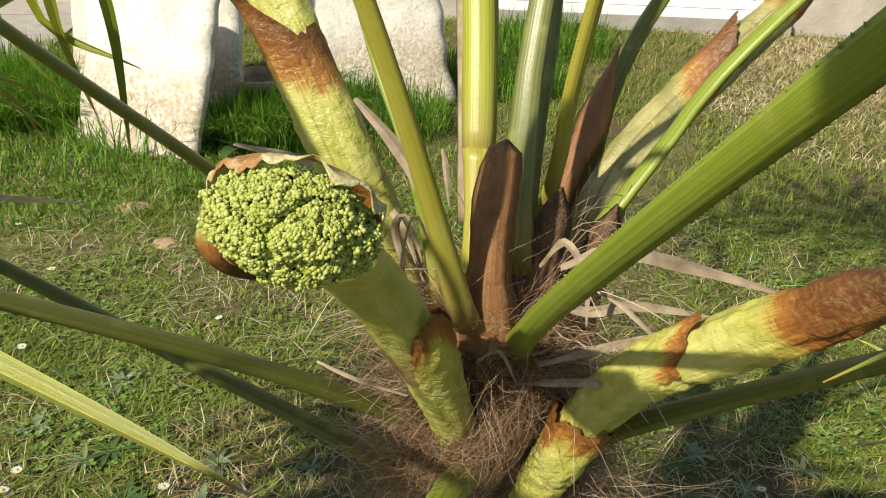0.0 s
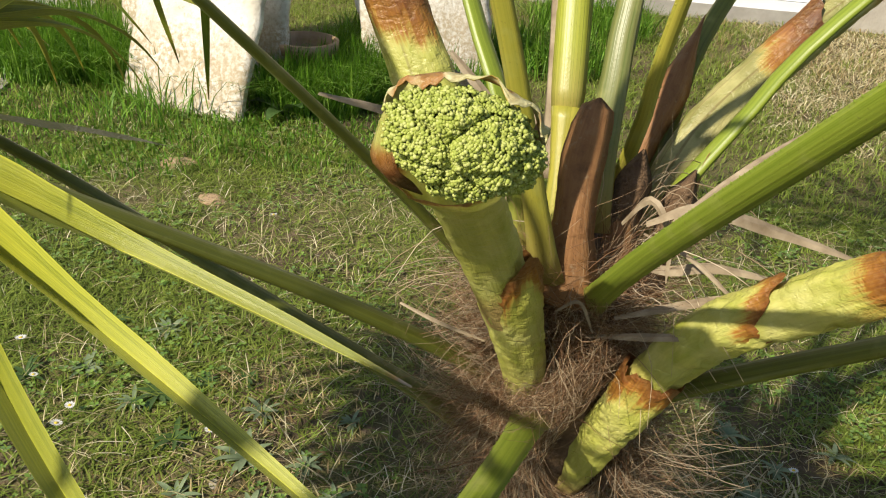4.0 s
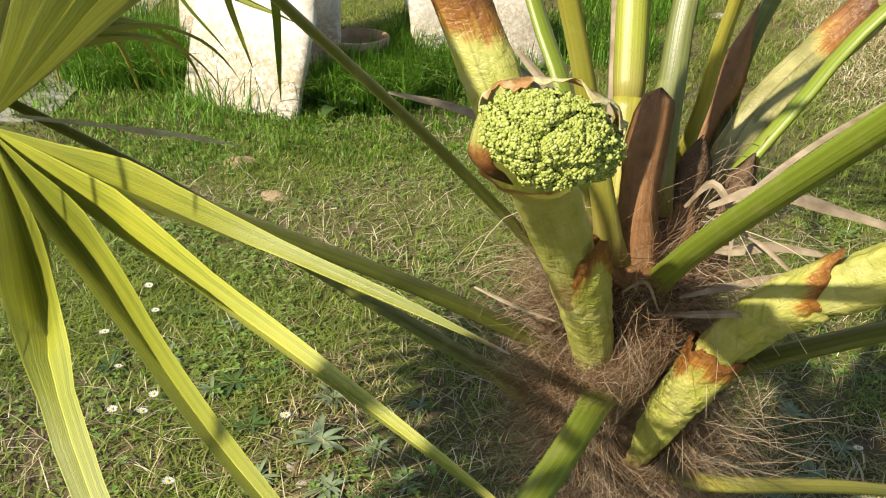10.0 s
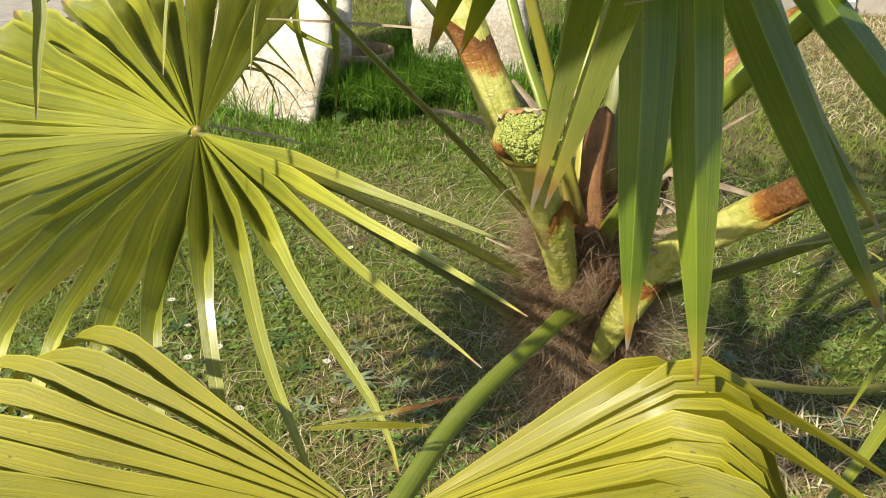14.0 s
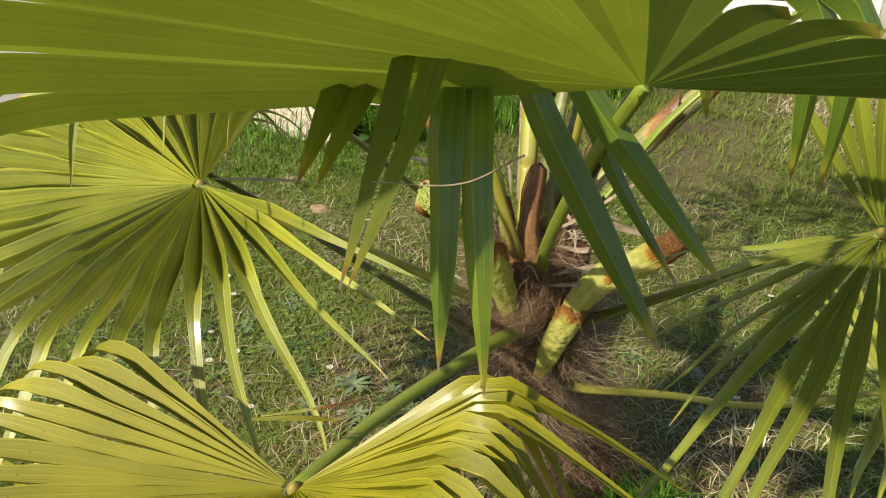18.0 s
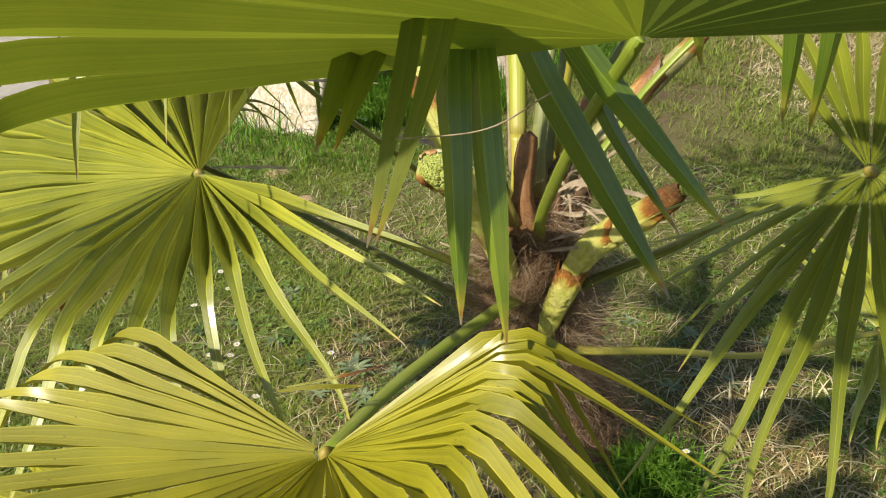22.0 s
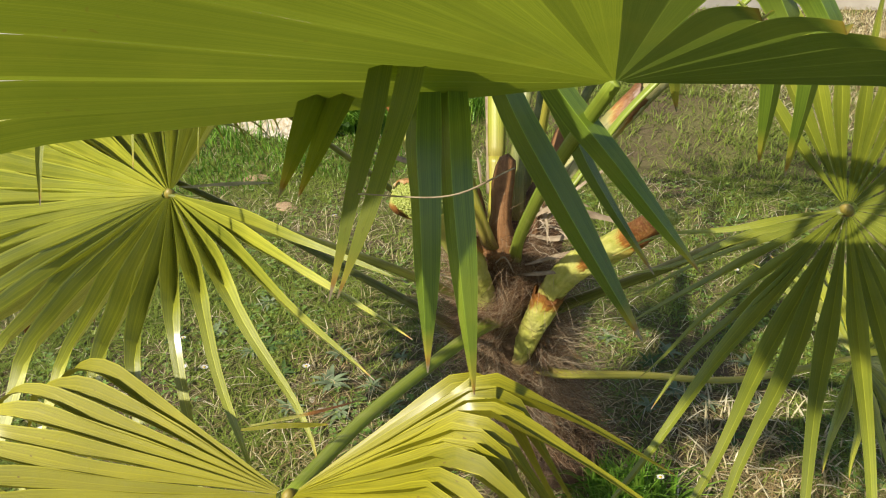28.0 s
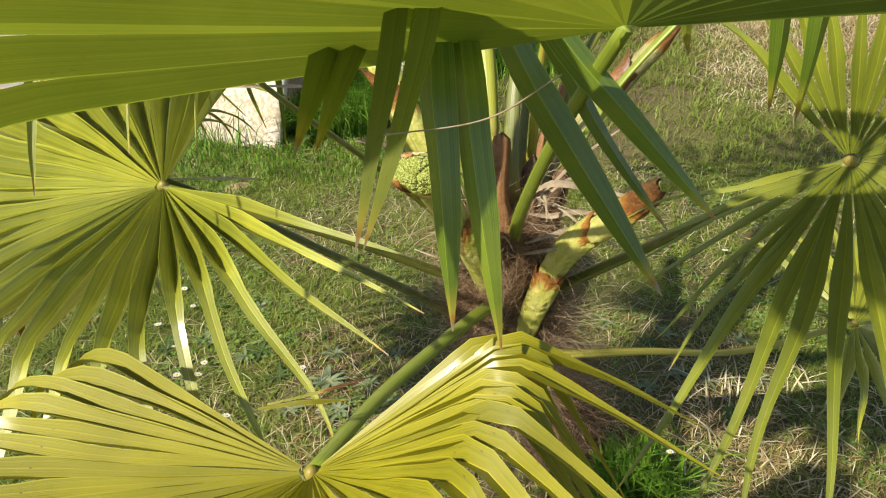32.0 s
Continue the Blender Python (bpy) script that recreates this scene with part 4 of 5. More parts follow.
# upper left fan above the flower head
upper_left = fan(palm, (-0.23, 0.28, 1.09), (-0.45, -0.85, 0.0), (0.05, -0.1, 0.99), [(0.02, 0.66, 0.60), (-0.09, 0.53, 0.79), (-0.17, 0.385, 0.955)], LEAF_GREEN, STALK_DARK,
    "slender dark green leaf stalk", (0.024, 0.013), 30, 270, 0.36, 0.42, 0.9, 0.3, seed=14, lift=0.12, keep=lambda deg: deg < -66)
for k, tip in enumerate(((-0.32, 0.063, 0.945), (-0.226, 0.118, 0.978), (-0.156, 0.142, 0.975))):
    part("leaflet", blade_along([(-0.23, 0.28, 1.09), Vector(tip) + Vector((0.01, 0.06, 0.13)), Vector(tip) + Vector((0.005, 0.02, 0.07)), tip], 0.013, (0.1, -1, 0.3), -0.3, 0.4, seed=k), LEAF_LIME, upper_left)
# fan behind, its leaflets hanging before the slab
back_left = fan(palm, (-0.45, 0.72, 1.08), (-0.9, 0.3, 0.0), (0.0, -0.1, 1.0), [(0.03, 0.66, 0.62), (-0.08, 0.68, 0.80), (-0.25, 0.70, 0.98)], LEAF_GREEN, STALK_DARK,
    "dark green leaf stalk", (0.020, 0.012), 26, 290, 0.44, 0.42, 1.8, 0.15, seed=16, keep=lambda deg: False)
for k, (mid, tip, wide) in enumerate((((-0.575, 0.84, 0.84), (-0.506, 0.85, 0.741), 0.016), ((-0.485, 0.83, 0.84), (-0.467, 0.85, 0.721), 0.016), ((-0.412, 0.83, 0.86), (-0.427, 0.85, 0.678), 0.014),
                                      ((-0.505, 0.83, 0.845), (-0.394, 0.85, 0.789), 0.017), ((-0.72, 0.83, 0.79), (-0.668, 0.85, 0.715), 0.018), ((-0.60, 0.82, 0.88), (-0.62, 0.85, 0.78), 0.016))):
    hub = Vector((-0.45, 0.72, 1.08))
    part("leaflet", blade_along([hub, hub.lerp(Vector(mid), 0.55) + Vector((0, 0.02, 0.02)), mid, tip], wide, (0.1, -1, 0.3), -0.3, 0.4, seed=k), LEAF_OLIVE if k % 2 else LEAF_GREEN, back_left)
# bare stalks rising from the heart, each to an added fan above, mostly out of view
for k, (path, hub, w, mat, label) in enumerate((
        ([(0.05, 0.62, 0.66), (0.01, 0.64, 0.796), (-0.068, 0.722, 0.926)], (-0.30, 1.02, 1.38), (0.026, 0.012), STALK_GREEN, "green leaf stalk"),
        ([(0.105, 0.76, 0.66), (0.13, 0.70, 0.80), (0.145, 0.67, 0.917)], (0.26, 0.55, 1.55), (0.018, 0.012), STALK_YELLOW, "yellow leaf stalk with dark teeth"),
        ([(0.099, 0.64, 0.70), (0.099, 0.663, 0.818), (0.102, 0.725, 0.951)], (0.14, 0.98, 1.50), (0.028, 0.014), STALK_GREY, "greyish fraying leaf stalk"),
        ([(0.10, 0.71, 0.68), (0.096, 0.80, 0.80), (0.093, 0.886, 0.897)], (0.06, 1.25, 1.35), (0.016, 0.012), STALK_DARK, "dark green leaf stalk"),
        ([(0.13, 0.74, 0.66), (0.148, 0.792, 0.735), (0.193, 0.906, 0.888)], (0.42, 1.35, 1.18), (0.025, 0.013), STALK_DARK, "dark green leaf stalk"),
        ([(0.14, 0.69, 0.67), (0.213, 0.742, 0.785), (0.304, 0.776, 0.919)], (0.66, 0.95, 1.28), (0.022, 0.013), STALK_GREEN, "green leaf stalk"))):
    hub = Vector(hub)
    out = Vector((hub.x - 0.1, hub.y - 0.65, 0)).normalized()
    # leaflets left out to thin the shadow this fan casts on the lawn
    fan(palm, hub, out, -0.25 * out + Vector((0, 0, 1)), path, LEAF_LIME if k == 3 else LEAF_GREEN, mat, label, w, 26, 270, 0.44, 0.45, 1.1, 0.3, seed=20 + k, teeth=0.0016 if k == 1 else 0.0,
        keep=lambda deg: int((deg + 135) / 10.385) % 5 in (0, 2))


# heart of the palm: the unopened leaf, old sheaths and flower stalks
def ridged(m, depth):
    return [((1 - depth * (j % 2)) * math.cos(6.2832 * j / m), (1 - depth * (j % 2)) * math.sin(6.2832 * j / m)) for j in range(m)]


spear = part("unopened_leaf", sweep(spline([(0.063, 0.655, 0.80), (0.055, 0.685, 0.86), (0.046, 0.714, 0.921), (0.03, 0.75, 1.02), (0.0, 0.80, 1.22), (-0.02, 0.84, 1.40)], 30),
             curve_at([(0, 0.014), (0.04, 0.0155), (0.5, 0.017), (0.85, 0.010), (1, 0.002)], 30), curve_at([(0, 0.008), (0.5, 0.010), (1, 0.002)], 30), (0.1, -1, 0.3), ridged(40, 0.10), 0.02, 5),
             STALK_SPEAR, palm, "pale green folded young leaf standing upright")
part("stem_foot", sweep(spline([(0.072, 0.60, 0.68), (0.068, 0.623, 0.737), (0.063, 0.656, 0.806)], 14), curve_at([(0, 0.010), (0.6, 0.009), (1, 0.0145)], 14), curve_at([(0, 0.007), (1, 0.008)], 14),
     (0.1, -1, 0.3), ring(12), 0.03, 6), STALK_YELLOW, spear)
part("sheath_strip", sweep(spline([(0.055, 0.645, 0.74), (0.045, 0.675, 0.83), (0.030, 0.715, 0.93), (0.01, 0.77, 1.06)], 22), curve_at([(0, 0.008), (0.5, 0.007), (1, 0.003)], 22), [0.0012] * 22,
     (-0.3, -1, 0.2), ring(8), 0.1, 8), DRY, palm, "cream papery sheath edge")


def sheath(pts, w, label, seed, mat=None, pointed=0.35, taper=0.0):
    n = 22
    line = spline(pts, n)
    prof = [w * min(1.0, (1 - i / (n - 1)) / pointed + 0.06) * (1 - taper * i / (n - 1)) * (0.85 + 0.15 * math.sin(i * 0.4 + seed)) for i in range(n)]
    curved = [(-1, -1.5), (-0.6, 0.2), (0, 1.0), (0.6, 0.2), (1, -1.5), (0.6, -1.0), (0, -0.3), (-0.6, -1.0)]
    part("old_sheath", sweep(line, prof, [0.005] * n, (0.05, -1, 0.25), curved, 0.10, seed), mat or SHEATH, palm, label)


sheath([(0.090, 0.570, 0.655), (0.091, 0.575, 0.72), (0.089, 0.593, 0.78), (0.094, 0.608, 0.834)], 0.034, "torn brown leaf sheath", 1, None, 0.05, 0.58)
sheath([(0.122, 0.635, 0.64), (0.130, 0.65, 0.72), (0.136, 0.668, 0.775)], 0.021, "dark matted old leaf sheath", 6, FIBRE_CORE, 0.25)
sheath([(0.160, 0.665, 0.63), (0.172, 0.685, 0.70), (0.186, 0.705, 0.75)], 0.019, "dark matted old leaf sheath", 7, FIBRE_CORE, 0.3)
sheath([(0.12, 0.73, 0.66), (0.132, 0.756, 0.74), (0.15, 0.79, 0.80), (0.166, 0.828, 0.868)], 0.017, "pointed red-brown leaf sheath", 2)
sheath([(0.115, 0.60, 0.62), (0.125, 0.63, 0.68), (0.135, 0.66, 0.735)], 0.026, "dark brown old leaf sheath", 3, None, 0.5)
sheath([(0.145, 0.66, 0.60), (0.165, 0.69, 0.68), (0.195, 0.73, 0.76)], 0.022, "dark brown old leaf sheath", 4)
sheath([(0.05, 0.60, 0.60), (0.045, 0.62, 0.68), (0.035, 0.64, 0.75)], 0.018, "dark brown old leaf sheath", 5)


def bract(pts, widths, mat, seed, label="", flat=0.72, parent=palm, facing=(0, -1, 0.6), n=64, m=44, tongues=(), jag=0.0, crinkle=0.06):
    """A papery sleeve round a flower stalk: creased along and across, its mouth torn into tongues (angle, width, length)."""
    rng = random.Random(seed)
    base = spline(pts, n)
    total = sum((q - p).length for p, q in zip(base, base[1:]))
    last = (base[-1] - base[-2]).normalized()
    w = curve_at(widths, n)
    frames, up = [], Vector(facing)
    for i, p in enumerate(base):
        d = (base[min(i + 1, n - 1)] - base[max(i - 1, 0)]).normalized()
        up = (up - d * up.dot(d)).normalized()
        frames.append((p, d.cross(up), up.copy(), w[i]))
    torn = [rng.uniform(-1, 1) for _ in range(m)]
    verts, uvs, faces = [], [], []
    for i in range(n):
        f = i / (n - 1)
        for j in range(m + 1):
            a = 6.2832 * (j % m) / m
            ext = jag * torn[j % m]
            for deg, wide, length in tongues:
                off = abs((math.degrees(a) - deg + 180) % 360 - 180)
                ext += length * max(0.0, 1 - off / wide) ** 0.8
            s = f * (1 + ext / total) * (n - 1)
            k = min(n - 1, int(s))
            p, side, up, wk = frames[k]
            if k < n - 1:
                p2, side2, up2, w2 = frames[k + 1]
                t = s - k
                p, side, up, wk = p.lerp(p2, t), side.lerp(side2, t), up.lerp(up2, t), wk + (w2 - wk) * t
            else:
                p = p + last * ((s - k) * total / (n - 1))
            c, sn = math.cos(a), math.sin(a)
            long = 1 - 2 * abs(noise.noise(Vector((c * 2.2 + seed, sn * 2.2, f * 1.6))))
            cross = 1 - 2 * abs(noise.noise(Vector((c * 1.8 + f * 3, sn * 1.8 + seed, f * 13))))
            fine = noise.noise(Vector((c * 7, sn * 7 + seed, f * 26)))
            r = wk * (1 + 0.075 * long + crinkle * cross + 0.5 * crinkle * fine * f)
            r *= 1 + 0.05 * max(0.0, f - 0.85) / 0.15 + (0.08 * ext / 0.03 * f ** 4 if ext > 0 else 0)
            verts.append(p + side * (r * math.copysign(abs(c) ** 0.9, c)) + up * (r * flat * math.copysign(abs(sn) ** 0.9, sn)))
            uvs.append((j / m, f))
    faces = [(i * (m + 1) + j, i * (m + 1) + j + 1, (i + 1) * (m + 1) + j + 1, (i + 1) * (m + 1) + j) for i in range(n - 1) for j in range(m)]
    return part("bract", (verts, faces, uvs), mat, parent, label)


def berry_head(center, axes, turn, count, size, seed):
    """Tight lumpy cluster of tiny round flower buds."""
    rng = random.Random(seed)
    bm = bmesh.new()
    bmesh.ops.create_icosphere(bm, subdivisions=1, radius=1.0)
    ico = [v.co.copy() for v in bm.verts]
    tri = [tuple(v.index for v in f.verts) for f in bm.faces]
    bm.free()
    verts, faces = [], []
    lumps = [Vector((rng.gauss(0, 1), rng.gauss(0, 1), rng.gauss(0, 1))).normalized() for _ in range(15)]
    g = math.pi * (3 - math.sqrt(5))
    for i in range(count):
        zz = 1 - 2 * (i + 0.5) / count
        rr = math.sqrt(1 - zz * zz)
        u = Vector((rr * math.cos(g * i), rr * math.sin(g * i), zz))
        near = sorted((u - l).length for l in lumps)[:2]
        gap = min(1.0, (near[1] - near[0]) / 0.16)
        h = 0.74 + 0.22 * gap ** 0.6 + 0.10 * noise.noise(u * 2.3) + 0.09 * noise.noise(u * 9) + 0.06 * noise.noise(u * 21) + rng.uniform(-0.025, 0.025)
        p = Vector((u.x * axes[0], u.y * axes[1], u.z * axes[2])) * h
        s = size * rng.uniform(0.65, 1.25)
        o = len(verts)
        verts += [turn @ (p + v * s) + Vector(center) for v in ico]
        faces += [tuple(o + k for k in f) for f in tri]
    core = [turn @ Vector((v.x * axes[0] * 0.8, v.y * axes[1] * 0.8, v.z * axes[2] * 0.8)) + Vector(center) for v in ico]
    o = len(verts)
    verts += core
    faces += [tuple(o + k for k in f) for f in tri]
    return verts, faces


# flower stalk with the open head
b1 = bract([(0.072, 0.585, 0.53), (0.068, 0.56, 0.59), (0.060, 0.52, 0.665), (0.054, 0.488, 0.725)], [(0, 0.014), (0.15, 0.018), (0.6, 0.022), (0.9, 0.0255), (1, 0.025)], BRACT_COLLAR, 31,
           "creased lime bract with a torn brown tongue", tongues=((40, 50, 0.048), (195, 45, 0.022)), jag=0.003)
b2 = bract([(0.058, 0.515, 0.67), (0.045, 0.46, 0.755), (0.043, 0.39, 0.825), (0.053, 0.315, 0.878), (0.058, 0.296, 0.892)], [(0, 0.020), (0.3, 0.0215), (0.7, 0.0205), (0.9, 0.026), (1, 0.030)], BRACT, 32,
           "creased lime bract with rusty edges", 0.70, tongues=((10, 70, 0.010),), jag=0.002)
HEAD = Vector((0.068, 0.262, 0.910))
HEAD_TURN = pose(0, 0, 0, 32, 8, 8).to_3x3()
part("flower_head", berry_head(HEAD, (0.0350, 0.022, 0.0240), HEAD_TURN, 9000, 0.00100, 4), FLOWER, b2, "tight head of tiny lime flower buds", "stuff")


def head_rim():
    """The thin torn mouth round the head, folded over it above and rusty there."""
    rng = random.Random(9)
    m, rows = 72, 9
    verts, uvs, faces = [], [], []
    for i in range(m + 1):
        a = 6.2832 * (i % m) / m
        over = max(0.0, math.sin(a + 0.15)) ** 1.5
        tear = noise.noise(Vector((math.cos(a) * 3, math.sin(a) * 3, 5.0))) + 0.6 * noise.noise(Vector((math.cos(a) * 9, math.sin(a) * 9, 2.0)))
        front = 0.009 + 0.006 * over + 0.006 * tear
        for j in range(rows):
            q = j / (rows - 1)
            y = 0.020 + (front - 0.020) * q
            k = 0.82 + 0.16 * min(1.0, q * 1.6) - 0.02 * over * max(0.0, q - 0.6) / 0.4 + 0.05 * tear * q * q + 0.025 * noise.noise(Vector((a * 6, q * 4, 3.0)))
            verts.append(HEAD_TURN @ Vector((0.0358 * k * math.cos(a), y, 0.0242 * k * math.sin(a))) + HEAD)
            uvs.append((i / m, 0.30 + 0.62 * q * (0.55 + 0.6 * over)))
    for i in range(m):
        for j in range(rows - 1):
            p = i * rows + j
            faces.append((p, p + rows, p + rows + 1, p + 1))
    rim = part("bract_rim", (verts, faces, uvs), BRACT_RIM, b2, "thin torn cream and rust bract rim")
    thick = rim.modifiers.new("thickness", "SOLIDIFY")
    thick.thickness = 0.0006


head_rim()
flap = part("bract_flap", blade_along([(0.047, 0.268, 0.929), (0.038, 0.258, 0.918), (0.037, 0.252, 0.904), (0.042, 0.254, 0.893), (0.052, 0.266, 0.882)], 0.0115, (-0.45, -0.75, 0.5), 0.25, 0.55, seed=3), BRACT_RUST, b2, "cream and rust flap beside the flower buds")
flap.modifiers.new("thickness", "SOLIDIFY").thickness = 0.0006
# flower stalk reaching out to the side
s1 = bract([(0.120, 0.605, 0.42), (0.146, 0.590, 0.50), (0.166, 0.578, 0.555), (0.181, 0.570, 0.603)], [(0, 0.015), (0.2, 0.019), (0.7, 0.021), (1, 0.023)], BRACT_COLLAR, 33,
           "creased lime bract with a rusty collar", 0.8, tongues=((20, 70, 0.016), (100, 25, 0.012), (160, 30, 0.008)), jag=0.006, crinkle=0.11)
s2 = bract([(0.170, 0.577, 0.575), (0.198, 0.563, 0.635), (0.225, 0.553, 0.675), (0.252, 0.540, 0.705)], [(0, 0.016), (0.3, 0.0195), (0.8, 0.0215), (1, 0.0205)], BRACT, 34,
           "creased lime bract torn open at its mouth", 0.8, tongues=((165, 75, 0.035), (300, 40, 0.010)), jag=0.003, crinkle=0.12)
s3 = bract([(0.205, 0.563, 0.645), (0.255, 0.536, 0.705), (0.300, 0.506, 0.757), (0.341, 0.462, 0.815), (0.352, 0.449, 0.831)], [(0, 0.013), (0.25, 0.018), (0.55, 0.0205), (0.85, 0.017), (1, 0.009)], BRACT_RUST, 35,
           "lime bract with a rust-red end", 0.8, jag=0.002, crinkle=0.13)
part("flower_head", berry_head((0.362, 0.435, 0.842), (0.012, 0.009, 0.024), pose(0, 0, 0, 40, 35, 0).to_3x3(), 500, 0.0015, 6), FLOWER, s3, "emerging lime flower buds", "stuff")
# flower stalk behind
bract([(0.0, 0.655, 0.66), (-0.045, 0.635, 0.775), (-0.085, 0.645, 0.85), (-0.105, 0.647, 0.89)], [(0, 0.018), (0.3, 0.025), (0.7, 0.0265), (1, 0.024)], BRACT_TONGUE, 36,
      "striped cream bract with a rust-brown tongue", tongues=((150, 80, 0.055),), jag=0.003)
bract([(-0.06, 0.645, 0.81), (-0.105, 0.662, 0.885), (-0.152, 0.69, 0.956), (-0.19, 0.71, 1.02)], [(0, 0.017), (0.3, 0.022), (0.8, 0.024), (1, 0.018)], BRACT_CREAM, 37, "pale lime bract")
# flower stalk at the back right
bract([(0.14, 0.72, 0.64), (0.181, 0.775, 0.755), (0.235, 0.83, 0.82), (0.275, 0.856, 0.87)], [(0, 0.016), (0.3, 0.021), (0.8, 0.020), (1, 0.017)], BRACT_PALE, 38, "cream bract with a rusty end", tongues=((170, 80, 0.03),), jag=0.003)
bract([(0.215, 0.815, 0.79), (0.27, 0.855, 0.855), (0.325, 0.89, 0.91), (0.352, 0.91, 0.935)], [(0, 0.016), (0.4, 0.019), (0.8, 0.016), (1, 0.006)], BRACT_PALE, 39, "pale cream bract")

# dry curled strips
for k, (pts, w) in enumerate((
        ([(0.15, 0.565, 0.75), (0.188, 0.557, 0.774), (0.259, 0.586, 0.753), (0.325, 0.594, 0.737)], 0.016), ([(-0.216, 0.735, 0.753), (-0.11, 0.704, 0.754), (-0.011, 0.633, 0.749), (0.03, 0.60, 0.70)], 0.014),
        ([(-0.091, 0.737, 0.807), (-0.05, 0.71, 0.80), (0.002, 0.68, 0.765), (0.03, 0.64, 0.70)], 0.013), ([(0.04, 0.58, 0.68), (0.03, 0.54, 0.74), (0.035, 0.55, 0.785), (0.045, 0.56, 0.76)], 0.008),
        ([(0.13, 0.60, 0.73), (0.15, 0.58, 0.765), (0.17, 0.57, 0.74), (0.175, 0.565, 0.70)], 0.008), ([(0.16, 0.57, 0.74), (0.22, 0.60, 0.80), (0.29, 0.66, 0.84)], 0.006),
        ([(0.12, 0.57, 0.63), (0.19, 0.55, 0.66), (0.28, 0.53, 0.70)], 0.009), ([(0.14, 0.56, 0.66), (0.23, 0.58, 0.69), (0.33, 0.60, 0.70)], 0.010), ([(0.09, 0.55, 0.66), (0.11, 0.54, 0.68), (0.125, 0.545, 0.65)], 0.003),
        ([(-0.044, 0.64, 0.845), (-0.007, 0.633, 0.811), (0.019, 0.625, 0.776), (0.043, 0.61, 0.73)], 0.015), ([(0.017, 0.586, 0.715), (0.009, 0.585, 0.751), (0.014, 0.584, 0.767), (0.022, 0.584, 0.762), (0.034, 0.58, 0.729)], 0.007),
        ([(0.016, 0.596, 0.71), (0.011, 0.585, 0.754), (0.018, 0.580, 0.766), (0.026, 0.575, 0.755), (0.030, 0.57, 0.735)], 0.004), ([(0.036, 0.633, 0.811), (0.041, 0.627, 0.796), (0.047, 0.618, 0.766)], 0.006),
        ([(0.14, 0.60, 0.695), (0.176, 0.600, 0.694), (0.214, 0.612, 0.699), (0.276, 0.628, 0.690)], 0.013), ([(0.15, 0.61, 0.72), (0.19, 0.595, 0.713), (0.225, 0.58, 0.695), (0.268, 0.572, 0.662)], 0.0045),
        ([(-0.043, 0.529, 0.648), (-0.005, 0.524, 0.64), (0.035, 0.535, 0.624)], 0.0035), ([(0.083, 0.59, 0.737), (0.094, 0.585, 0.724), (0.10, 0.585, 0.703)], 0.005), ([(0.226, 0.643, 0.74), (0.202, 0.635, 0.748), (0.175, 0.62, 0.731), (0.15, 0.62, 0.70)], 0.005))):
    part("dry_strip", blade_along(pts, w * 0.72, (0.1, -0.6, 0.8), 0.18, 0.3, seed=k), DRY, palm, "curled straw-coloured dry strip")


